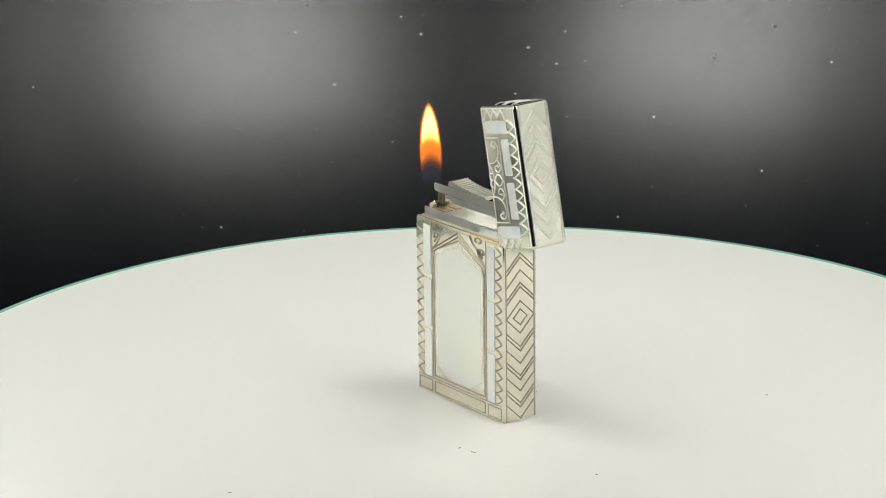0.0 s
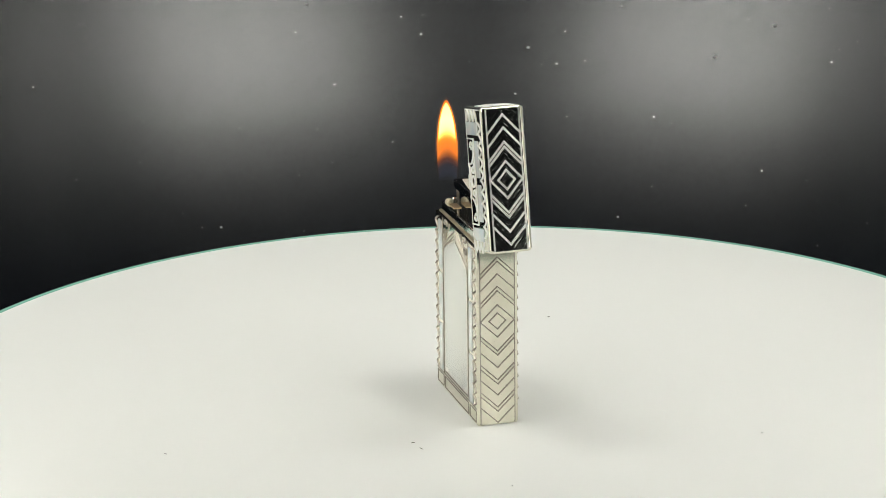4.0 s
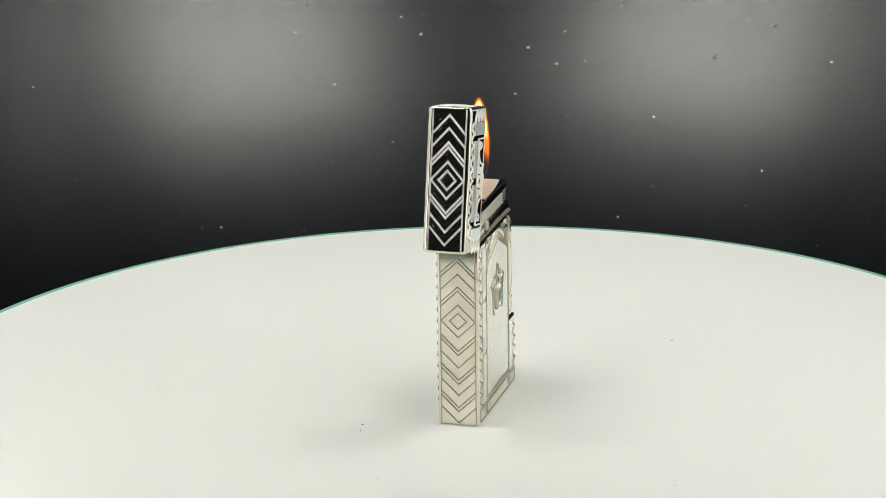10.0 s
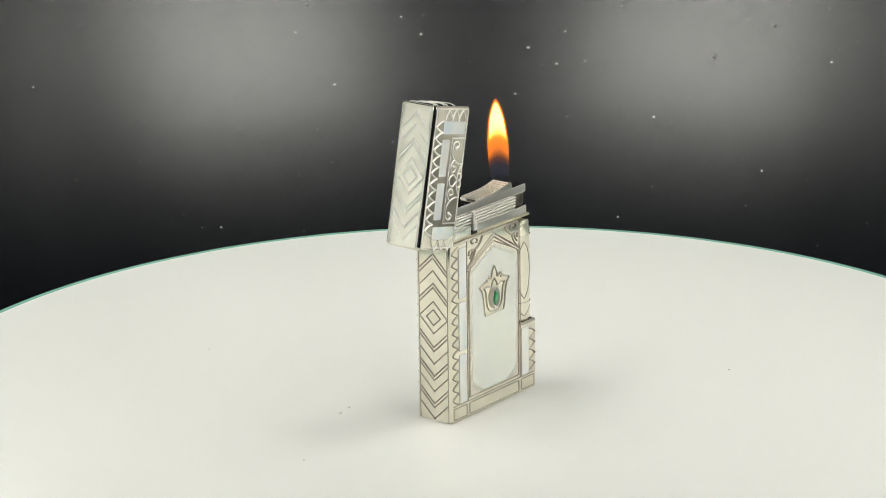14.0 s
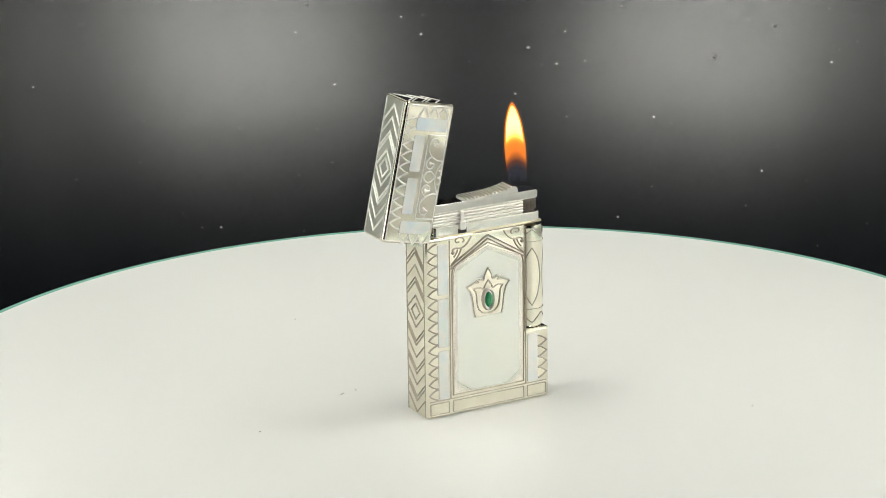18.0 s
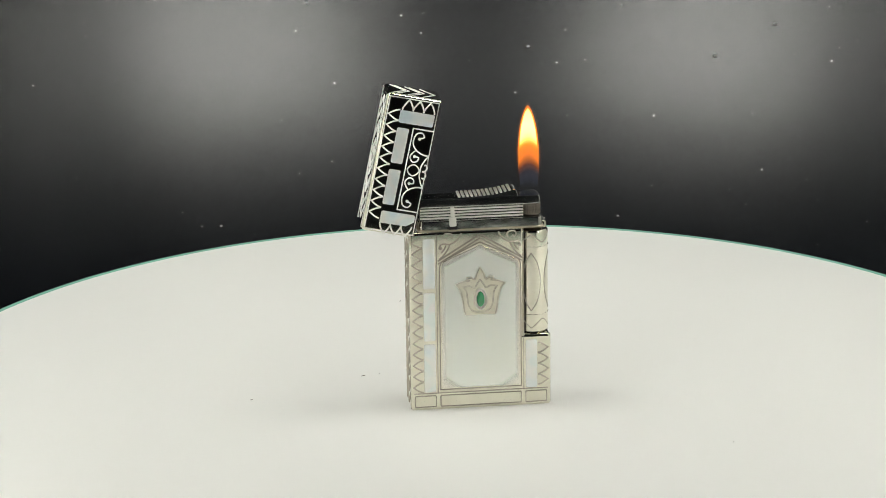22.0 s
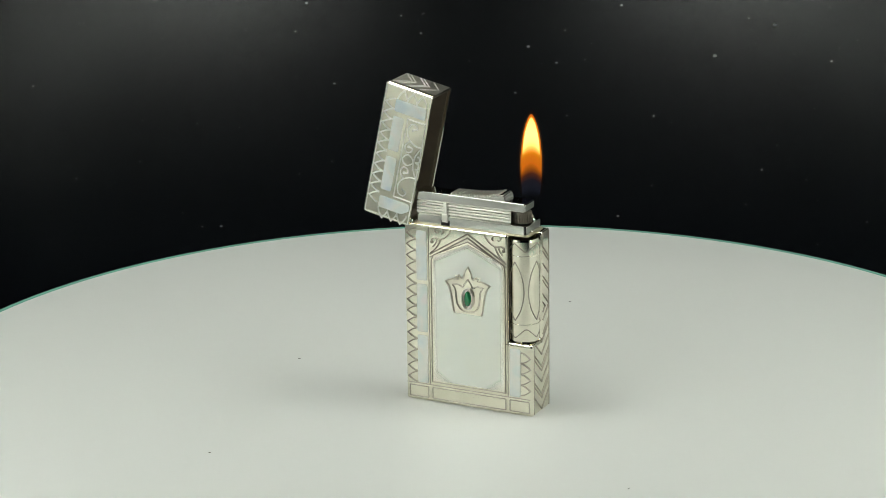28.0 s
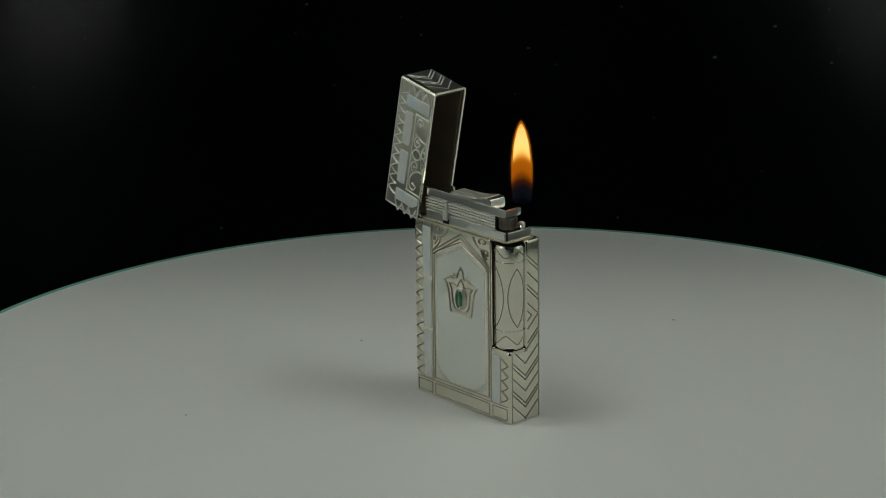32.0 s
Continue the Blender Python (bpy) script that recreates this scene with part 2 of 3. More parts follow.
# ======== the light box ========
BOX_X, BOX_F, BOX_B, BOX_Z0, BOX_Z1 = 0.21, -0.25, 0.367, -0.115, 0.46


def slab(name, x0, x1, y0, y1, z0, z1, mat, label, category):
    ob = new(name, mesh_of(name, rbox(*(c * 1000 for c in (x0, x1, y0, y1, z0, z1)), 1.0, 1), mat))
    return tagged(ob, label, category, kind="structure")


FOIL_END, SHEET_TOP = 0.218, 0.222


def foil(parent, corner, u, v, inward, cell=0.014):
    """A sheet of crinkled foil: small flat facets that lean every way."""
    rnd = random.Random(11)
    corner, u, v, inward = Vector(corner), Vector(u), Vector(v), Vector(inward)
    nu, nv = int(u.length / cell), int(v.length / cell)
    verts = []
    for j in range(nv + 1):
        for i in range(nu + 1):
            du = rnd.uniform(-0.35, 0.35) / nu if 0 < i < nu else 0
            dv = rnd.uniform(-0.35, 0.35) / nv if 0 < j < nv else 0
            verts.append(corner + u * (i / nu + du) + v * (j / nv + dv) + inward * rnd.uniform(0.0003, 0.0065))
    faces = []
    for j in range(nv):
        for i in range(nu):
            p = j * (nu + 1) + i
            q = (p, p + 1, p + nu + 2, p + nu + 1)
            faces += [(q[0], q[1], q[2]), (q[0], q[2], q[3])] if rnd.random() < 0.5 else [(q[0], q[1], q[3]), (q[1], q[2], q[3])]
    me = bpy.data.meshes.new("foil")
    me.from_pydata(verts, [], faces)
    me.materials.append(WALL)
    return part("foil", me, None, parent, "crinkled silver foil lining")


DEEP, TALL = FOIL_END - BOX_F, BOX_Z1 - BOX_Z0
for side, name in ((-1, "wall_left"), (1, "wall_right")):
    x0, x1 = sorted((side * (BOX_X + 0.001), side * (BOX_X + 0.01)))
    wall = slab(name, x0, x1, BOX_F, FOIL_END, BOX_Z0, BOX_Z1, WALL, "crinkled silver-white inner wall of a light box", "wall")
    foil(wall, (side * (BOX_X + 0.0005), BOX_F, BOX_Z0), (0, DEEP, 0), (0, 0, TALL), (-side, 0, 0))
slab("wall_left_rear", -BOX_X - 0.01, -BOX_X, FOIL_END, BOX_B, BOX_Z0, BOX_Z1, BLACK_FLOOR, "matt black rear side of a light box", "wall")
slab("wall_right_rear", BOX_X, BOX_X + 0.01, FOIL_END, BOX_B, BOX_Z0, BOX_Z1, BLACK_FLOOR, "matt black rear side of a light box", "wall")
slab("wall_left_lip", -BOX_X - 0.01, -BOX_X, -0.365, BOX_F - 0.001, BOX_Z0, -0.005, WALL, "low silver-white front lip of a light box wall", "wall")
slab("wall_right_lip", BOX_X, BOX_X + 0.01, -0.365, BOX_F - 0.001, BOX_Z0, -0.005, WALL, "low silver-white front lip of a light box wall", "wall")
wall = slab("wall_back", -BOX_X, BOX_X, BOX_B, BOX_B + 0.01, BOX_Z0, BOX_Z1, WALL, "crinkled silver-white back wall above a black sheet", "wall")
foil(wall, (-BOX_X, BOX_B - 0.0005, SHEET_TOP + 0.002), (2 * BOX_X, 0, 0), (0, 0, BOX_Z1 - SHEET_TOP - 0.002), (0, -1, 0))
slab("ceiling", -BOX_X, BOX_X, BOX_F, BOX_B, BOX_Z1, BOX_Z1 + 0.01, CEILING, "dark grey top of a photo light box", "ceiling")
slab("floor", -1.6, 1.6, -1.8, BOX_B, BOX_Z0 - 0.014, BOX_Z0 - 0.004, BLACK_FLOOR, "black floor under the turntable", "floor")
# the backdrop sheet hangs at the back and sweeps forward onto the floor
SWEEP = 0.28
prof = [(BOX_B - 0.003, SHEET_TOP), (BOX_B - 0.003, BOX_Z0 + SWEEP + 0.05)]
prof += [(BOX_B - 0.003 - SWEEP * (1 - math.cos(a)), BOX_Z0 + SWEEP * (1 - math.sin(a))) for a in (radians(3 * i) for i in range(31))]
prof.append((0.0, BOX_Z0))
sheet_bm = bmesh.new()
cols = [[sheet_bm.verts.new((sx * (BOX_X - 0.003) * 1000, y * 1000, z * 1000)) for y, z in prof] for sx in (-1, 1)]
for k in range(len(prof) - 1):
    sheet_bm.faces.new((cols[0][k], cols[0][k + 1], cols[1][k + 1], cols[1][k]))
bmesh.ops.solidify(sheet_bm, geom=sheet_bm.faces[:], thickness=0.8)
bmesh.ops.recalc_face_normals(sheet_bm, faces=sheet_bm.faces[:])
tagged(new("backdrop", mesh_of("backdrop", sheet_bm, BACKDROP)), "dusty black satin backdrop sheet curving up behind the turntable", "backdrop", kind="structure")

# ======== added light panels ===
# two hooded LED panels, unseen and added under the top of the box: first they face the backdrop, later they are turned
# down onto the disc, which darkens the backdrop


def panel_at(side):
    return Vector((side * 0.127, -0.008, 0.385))


def unseen_panel(side):
    panel = thing("unseen_panel", "unseen added LED panel, its hood and flap shaping the light", "lamp", m=look(panel_at(side), (side * 0.05, 0.37, 0.0)))
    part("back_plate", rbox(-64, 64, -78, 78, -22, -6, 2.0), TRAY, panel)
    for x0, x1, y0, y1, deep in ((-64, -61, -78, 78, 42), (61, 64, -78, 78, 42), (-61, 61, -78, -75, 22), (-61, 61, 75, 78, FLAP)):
        part("hood", rbox(x0, x1, y0, y1, -24 - deep, -22.5, 0.6, 1), TRAY, panel, "thin black hood that cuts off side light" if deep < FLAP else "long black flap that keeps light off the backdrop")
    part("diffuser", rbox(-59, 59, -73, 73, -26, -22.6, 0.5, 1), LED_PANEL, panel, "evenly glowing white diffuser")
    bracket = thing("added_bracket", "added black rod that holds an unseen panel", "bracket", m=Matrix.Translation(panel_at(side)))
    part("rod", lathe([(5, 4), (5, (BOX_Z1 - 0.385) * 1000)], 16), TRAY, bracket)
    part("pivot", rbox(-9, 9, -6, 6, -5, 6, 1.0), TRAY, bracket, "black pivot block")
    return panel


FLAP = 150
panels = [(side, unseen_panel(side)) for side in (-1, 1)]


def along_box(eye, target):
    """The pose of a bar that shines at target, its length running from front to back."""
    z = (Vector(eye) - Vector(target)).normalized()
    y = Vector((0, 1, 0))
    y = (y - y.dot(z) * z).normalized()
    m = Matrix((y.cross(z), y, z)).transposed().to_4x4()
    m.translation = eye
    return m


def unseen_bar(eye, target, half_wide, half_long, mat, label):
    bar = thing("unseen_bar", label, "lamp", m=along_box(eye, target))
    part("housing", rbox(-half_wide - 3, half_wide + 3, -half_long - 4, half_long + 4, 1, 12, 1.5), TRAY, bar)
    part("diffuser", rbox(-half_wide, half_wide, -half_long, half_long, -1, 0.9, 0.3, 1), mat, bar, "glowing white diffuser")
    holder = thing("added_bracket", "short black bracket added to hold an unseen bar", "bracket")
    x0, x1 = sorted((eye[0] * 1000, math.copysign(BOX_X + 0.001, eye[0]) * 1000))
    part("arm", rbox(x0, x1, eye[1] * 1000 - 4, eye[1] * 1000 + 4, eye[2] * 1000 + 4, eye[2] * 1000 + 10, 1.0), TRAY, holder)
    return bar


def key_at(side):
    return along_box((side * 0.158, -0.125, 0.215), (side * 0.1, 0.075, 0.0))


def wash_at(side):
    return along_box((side * 0.15, -0.235, 0.07), (side * 0.24, -0.235, -0.02))


# unseen key bars, placed to suit the shadows on the disc
key_bars = [(side, unseen_bar(key_at(side).translation, (side * 0.1, 0.075, 0.0), 15, 75, LED_KEY, "unseen white LED bar, swung away to dim the box")) for side in (-1, 1)]
# added fill bars, only there to brighten the foil walls
wash_bars = [(side, unseen_bar(wash_at(side).translation, (side * 0.24, -0.235, -0.02), 11, 125, FILL_WASH, "added low fill bar that brightens the foil wall")) for side in (-1, 1)]

# ======== turntable ========
R_DISC = 160.7
turntable = thing("turntable", "round white turntable with a pale green glass edge", "turntable")
part("disc", lathe([(R_DISC - 1.2, -6.0), (R_DISC - 0.8, -5.6), (R_DISC - 0.8, -0.7), (R_DISC - 1.1, 0.0)], 200), DISC, turntable, "glossy white top")
rim_bm = bmesh.new()
rp = [(R_DISC - 2.0, 0.04), (R_DISC - 0.4, 0.02), (R_DISC - 0.1, -0.25), (R_DISC, -0.9), (R_DISC, -5.2), (R_DISC - 0.5, -5.8), (R_DISC - 0.5, -0.4), (R_DISC - 2.0, -0.3)]
rings = [[rim_bm.verts.new((r * math.cos(2 * math.pi * i / 200), r * math.sin(2 * math.pi * i / 200), z)) for i in range(200)] for r, z in rp]
for a, b in zip(rings, rings[1:] + rings[:1]):
    for i in range(200):
        rim_bm.faces.new((a[i], a[(i + 1) % 200], b[(i + 1) % 200], b[i]))
bmesh.ops.recalc_face_normals(rim_bm, faces=rim_bm.faces[:])
part("rim", rim_bm, RIM, turntable, "pale green glass edge")
part("foot", lathe([(70, -115), (72, -113), (72, -10), (68, -6.0)], 64), BLACK_FLOOR, turntable, "black base")

# ======== lighter ========
W2, D2, HB, LID = 18.33, 5.52, 48.5, 13.8
HINGE = Vector((-16.9, 0, 48.6))
NOTCH_X, NOTCH_Y, NOTCH_Z = 11.4, 0.4, 19.6
lighter = thing("cigarette_lighter", "engraved silver pocket lighter with pearl inlays, lid open, lit", "lighter")

FRONT = face_frame((1, 0, 0), (0, 0, 1), (0, -1, 0), (0, -D2, 0))
BACK = face_frame((-1, 0, 0), (0, 0, 1), (0, 1, 0), (0, D2, 0))
HINGE_SIDE = face_frame((0, -1, 0), (0, 0, 1), (-1, 0, 0), (-W2, 0, 0))
ROLLER_SIDE = face_frame((0, 1, 0), (0, 0, 1), (1, 0, 0), (W2, 0, 0))


def notched_box(x0, x1, y0, y1, z0, z1, xc, yc, zc, r):
    """A box without its front upper corner on the x1 side."""
    bm = bmesh.new()
    seen = {}

    def v(*c):
        if c not in seen:
            seen[c] = bm.verts.new(c)
        return seen[c]
    for loop in (
            [(x0, y0, z0), (x0, y1, z0), (x1, y1, z0), (x1, y0, z0)],
            [(x0, y0, z0), (x0, y0, z1), (x0, y1, z1), (x0, y1, z0)],
            [(x0, y1, z0), (x0, y1, z1), (x1, y1, z1), (x1, y1, z0)],
            [(x0, y0, z0), (x1, y0, z0), (x1, y0, zc), (xc, y0, zc), (xc, y0, z1), (x0, y0, z1)],
            [(x1, y0, z0), (x1, y1, z0), (x1, y1, z1), (x1, yc, z1), (x1, yc, zc), (x1, y0, zc)],
            [(x0, y0, z1), (xc, y0, z1), (xc, yc, z1), (x1, yc, z1), (x1, y1, z1), (x0, y1, z1)],
            [(xc, y0, zc), (x1, y0, zc), (x1, yc, zc), (xc, yc, zc)],
            [(xc, y0, zc), (xc, yc, zc), (xc, yc, z1), (xc, y0, z1)],
            [(xc, yc, zc), (x1, yc, zc), (x1, yc, z1), (xc, yc, z1)]):
        bm.faces.new([v(*c) for c in loop])
    bmesh.ops.recalc_face_normals(bm, faces=bm.faces[:])
    bmesh.ops.bevel(bm, geom=bm.edges[:], offset=r, segments=3, affect="EDGES", profile=0.5)
    return bm


body = part("body", notched_box(-W2, W2, -D2, D2, 0, HB, NOTCH_X, NOTCH_Y, NOTCH_Z, 0.7), SILVER, lighter, "engraved silver case")
lid_bm = rbox(-W2, W2, -D2, D2, HB, HB + LID, 0)
bmesh.ops.bevel(lid_bm, geom=[e for e in lid_bm.edges if max(v.co.z for v in e.verts) > HB + 1], offset=1.0, segments=5, affect="EDGES", profile=0.5)
under = min(lid_bm.faces, key=lambda f: f.calc_center_median().z)
bmesh.ops.inset_individual(lid_bm, faces=[under], thickness=0.6)
deep = bmesh.ops.extrude_discrete_faces(lid_bm, faces=[under])["faces"][0]
for vert in deep.verts:
    vert.co.z = HB + LID - 0.9
OPEN = Matrix.Translation(HINGE * MM) @ pose(0, 0, 0, 0, -77.92, 0) @ Matrix.Translation(-HINGE * MM)
lid = part("lid", lid_bm, SILVER, lighter, "hinged silver lid, standing open", OPEN)


def chevron(v, up, hw=4.5, slope=0.96, lo=-9):
    """Half of a rhomb: tip at v, arms falling (up = 1) or rising (up = -1)."""
    pts = [(-hw, v - up * slope * hw), (0, v), (hw, v - up * slope * hw)]
    if lo > -hw:
        pts = [(lo, v - up * slope * abs(lo))] + ([(0, v)] if lo < 0 else []) + [pts[2]]
    return pts


def chevron_field(parent, frame_m, mid, tips, vmin, vmax, lo_above=None, mat=None, w=0.32, h=0.18, cut=True, slope=0.96, hw=4.5, rhombs=(2.15, 4.35)):
    mat = mat or SHADED_SILVER
    for tip in tips:
        for up in (1, -1):
            v = mid + up * tip
            if not vmin + 0.4 < v < vmax - 0.4:
                continue
            lo = -9
            if lo_above and v > lo_above[0]:
                lo = lo_above[1]
            elif lo_above and up < 0:
                lo = -(lo_above[0] - 0.5 - v) / slope
            pts = chevron(v, up, hw, slope, lo)
            pts = [(u, min(max(q, vmin + 0.2), vmax - 0.2)) for u, q in pts]
            part("chevron", ridge(pts, w, h, cut=cut), mat, parent, m=frame_m)
    for r in rhombs:
        k = r / slope
        if lo_above:
            cut_off = r - slope * lo_above[1]
            part("rhomb", ridge([(lo_above[1], mid + cut_off), (k, mid), (lo_above[1], mid - cut_off)], w, h, cut=cut), mat, parent, m=frame_m)
        else:
            part("rhomb", ridge([(0, mid + r), (k, mid), (0, mid - r), (-k, mid)], w, h, True, cut=cut), mat, parent, m=frame_m)


BODY_TIPS = (8.1, 9.25, 12.6, 15.95, 17.1, 20.1, 23.4, 24.55, 27.6)
LID_TIPS = (8.2, 9.4, 12.95, 16.2, 17.4)
chevron_field(body, HINGE_SIDE, 28.3, BODY_TIPS, 0.1, HB)
chevron_field(body, ROLLER_SIDE, 28.3, BODY_TIPS, 0.1, HB, (NOTCH_Z, 0.8))
for side in (HINGE_SIDE, ROLLER_SIDE):
    part("border_line", ridge([(4.6, 0.4), (4.6, HB - 0.4)], 0.3, 0.12), SHADED_SILVER, body, m=side)
part("border_line", ridge([(-4.6, 0.4), (-4.6, HB - 0.4)], 0.3, 0.12), SHADED_SILVER, body, m=HINGE_SIDE)
part("border_line", ridge([(-4.6, 0.4), (-4.6, NOTCH_Z - 0.6)], 0.3, 0.12), SHADED_SILVER, body, m=ROLLER_SIDE)

# ---- petals, inlays, panels on the wide faces ----


def petal_outline(half, length, n=6):
    left = [(-half * (1 - (i / n) ** 1.5), length * (i / n) ** 0.95) for i in range(n + 1)]
    return left + [(-u, v) for u, v in left[-2::-1]]


PETAL = mesh_of("petal", ridge(petal_outline(1.4, 2.6), 0.4, 0.3), SHADED_SILVER)
PETAL_LID = mesh_of("petal", ridge(petal_outline(1.42, 2.75), 0.46, 0.28), FROSTED)


def petals(parent, frame_m, mesh, u, v0, v1, pitch, turn, along="v"):
    """A row of pointed petals, their tips turned by so many degrees from v."""
    n = max(1, round((v1 - v0) / pitch))
    for i in range(n):
        c = v0 + (i + 0.5) * (v1 - v0) / n
        place = (u, c) if along == "v" else (c, u)
        part("petal", mesh, None, parent, m=frame_m @ pose(place[0] * MM, place[1] * MM, 0, 0, 0, turn))


def inlay(parent, frame_m, u0, u1, v0, v1, cut=False):
    pts = round_rect(u0, u1, v0, v1, 0.45)
    if cut:
        pts = curve([(u0 + 0.4, v1), (u1 - 0.3, v1), (u1, v1 - 0.5), (u1, v0 + 1.4), (u1 - 1.6, v0), (u0 + 0.4, v0), (u0, v0 + 0.4), (u0, v1 - 0.4), (u0 + 0.4, v1)], 3)[:-1]
    part("pearl_inlay", poly(pts, 0.2, 0.12), PEARL, parent, "pale mother-of-pearl inlay", frame_m)


def framed(parent, frame_m, pts, w=0.32, h=0.09, name="moulding", mat=None):
    part(name, ridge(pts, w, h, True, cut=True), mat or SHADED_SILVER, parent, m=frame_m)


def arch(hw, base, shoulder, apex, rise=2.6):
    """A pointed arch with rounded shoulders."""
    side = [(hw, base), (hw, shoulder - 1.5)] + [(hw - 1.6 * (1 - math.cos(t)), shoulder - 1.5 + 3.0 * math.sin(t)) for t in (0.4, 0.75, 1.1)]
    return side + [(0, apex)] + [(-u, v) for u, v in side[::-1]]


def corner_scroll(parent, frame_m, s):
    """The curling leaf between the gable and the upper corner; s = -1 on the u- side."""
    for pts in (curve([(4.8, 48.0), (5.3, 47.0), (6.4, 45.8), (7.9, 45.1), (9.4, 45.3), (10.3, 44.9), (10.2, 44.3)]),
                curve([(7.4, 46.6), (6.95, 47.1), (7.5, 47.85), (8.8, 48.0), (9.45, 47.4), (9.1, 46.8), (8.4, 46.9)]),
                curve([(7.8, 45.0), (8.4, 43.6), (9.5, 42.2), (10.7, 41.2)]),
                curve([(8.8, 44.9), (9.2, 43.9), (10.0, 42.9)])):
        part("scroll", ridge([(s * u, v) for u, v in pts], 0.4, 0.3), SHADED_SILVER, parent, m=frame_m)
    part("bud", lathe([(0.5, -0.05), (0.48, 0.15), (0.3, 0.3), (0.08, 0.34)], 12), SHADED_SILVER, parent, m=frame_m @ Matrix.Translation(Vector((s * 10.25, 44.2, 0)) * MM))


def wide_face(frame_m, right_column):
    part("arch_panel", poly(arch(10.2, 6.0, 39.4, 44.6), 0.1, 0.06), PANEL, body, "large milky pearl arch panel", frame_m)
    part("arch_moulding", ridge(arch(10.6, 5.6, 39.6, 45.4), 0.32, 0.14, True, cut=True), SHADED_SILVER, body, m=frame_m)
    for base, tip, k in ((40.7, 47.5, 0.42), (39.9, 46.45, 0.36)):
        part("gable_line", ridge([(-11.0, base), (0, tip), (11.0, base)], k, 0.22, cut=True), SHADED_SILVER, body, m=frame_m)
    for s in (-1, 1):
        corner_scroll(body, frame_m, s)
        part("border_line", ridge([(s * 11.3, 4.8), (s * 11.3, HB - 0.5)], 0.26, 0.12, cut=True), SHADED_SILVER, body, m=frame_m)
    part("border_line", ridge([(-17.6, 4.7), (17.6, 4.7)], 0.28, 0.1, cut=True), SHADED_SILVER, body, m=frame_m)
    for u0, u1 in ((-17.3, -11.8), (-10.6, 10.6), (11.8, 17.3)):
        framed(body, frame_m, round_rect(u0, u1, 1.0, 4.0, 0.15, 1), name="plinth_frame")
    for s in (-1, 1):
        short = s > 0 and not right_column
        for a, b in ((5.0, 18.2),) if short else ((5.0, 18.2), (19.1, 32.3), (33.3, 46.8)):
            u = sorted((s * 11.8, s * 14.85))
            inlay(body, frame_m, u[0], u[1], a, b)
        lo, hi = (5.6, 17.4) if short else (4.9, 47.4)
        petals(body, frame_m, PETAL, s * 15.05, lo, hi, 3.0, 90 if s < 0 else -90)


wide_face(FRONT, False)
wide_face(BACK, True)

# ---- the crest with its green stone ----
CREST = FRONT @ pose(0, 0.0005, 0)
for s in (-1, 1):
    def mir(pts):
        return [(s * u, v) for u, v in pts]

    part("crest_line", ridge(mir(curve([(3.85, 25.2), (4.3, 26.8), (4.7, 29.9), (5.4, 32.4), (6.4, 33.65)]) + curve([(6.4, 33.65), (4.6, 34.4), (2.7, 34.6)])[1:]), 0.42, 0.3, cut=True), SHADED_SILVER, body, m=CREST)
    part("crest_line", ridge(mir(curve([(2.7, 34.6), (3.2, 35.0), (3.5, 35.5)]) + curve([(3.5, 35.5), (2.5, 35.5), (1.7, 35.1)])[1:]), 0.34, 0.26), SHADED_SILVER, body, m=CREST)
    part("crest_line", ridge(mir(curve([(2.6, 35.8), (2.0, 35.1), (1.35, 35.0), (0.9, 36.5), (0.0, 38.2)])), 0.42, 0.3, cut=True), SHADED_SILVER, body, m=CREST)
    part("crest_line", ridge(mir(curve([(0.0, 25.9), (1.9, 26.3), (3.0, 27.7), (3.4, 29.9), (3.6, 31.6), (4.35, 32.9)]) + curve([(4.35, 32.9), (2.8, 33.1), (1.45, 32.6), (0.9, 33.5), (0.0, 34.8)])[1:]), 0.4, 0.3, cut=True), SHADED_SILVER, body, m=CREST)
part("crest_field", poly([(-3.85, 25.3), (3.85, 25.3), (4.3, 26.8), (4.7, 29.9), (5.4, 32.4), (6.3, 33.6), (4.6, 34.3), (3.2, 35.1), (1.4, 35.1), (0.9, 36.5), (0, 38.1),
                          (-0.9, 36.5), (-1.4, 35.1), (-3.2, 35.1), (-4.6, 34.3), (-6.3, 33.6), (-5.4, 32.4), (-4.7, 29.9), (-4.3, 26.8)], 0.13), SILVER, body, "silver crown-shaped crest", CREST)


def oval(rx, ry, n):
    return [(rx * math.cos(2 * math.pi * i / n), 29.55 + ry * math.sin(2 * math.pi * i / n)) for i in range(n)]


part("bezel", ridge(oval(1.55, 2.75, 28), 0.62, 0.9, True), ENGRAVED, body, "satin silver oval setting", CREST)
part("setting", poly(oval(1.4, 2.6, 20), 0.35), POLISHED, body, m=CREST)
gem_bm = bmesh.new()
tiers = [[gem_bm.verts.new((r * 1.05 * math.cos(a) * abs(math.cos(a)) ** 0.3, 29.55 + r * 2.1 * math.sin(a), z)) for a in (2 * math.pi * (i + 0.5 * k) / 10 for i in range(10))]
         for k, (r, z) in enumerate(((1.0, 0.3), (1.0, 0.62), (0.74, 0.9), (0.46, 1.02)))]
for lower, upper in zip(tiers, tiers[1:]):
    for i in range(10):
        gem_bm.faces.new((lower[i], lower[(i + 1) % 10], upper[i]))
        gem_bm.faces.new((lower[(i + 1) % 10], upper[(i + 1) % 10], upper[i]))
gem_bm.faces.new(tiers[-1])
bmesh.ops.recalc_face_normals(gem_bm, faces=gem_bm.faces[:])
gem = part("gem", mesh_of("gem", gem_bm, EMERALD, sharp=1), None, body, "faceted green stone", CREST)

# ---- the lid's faces ----


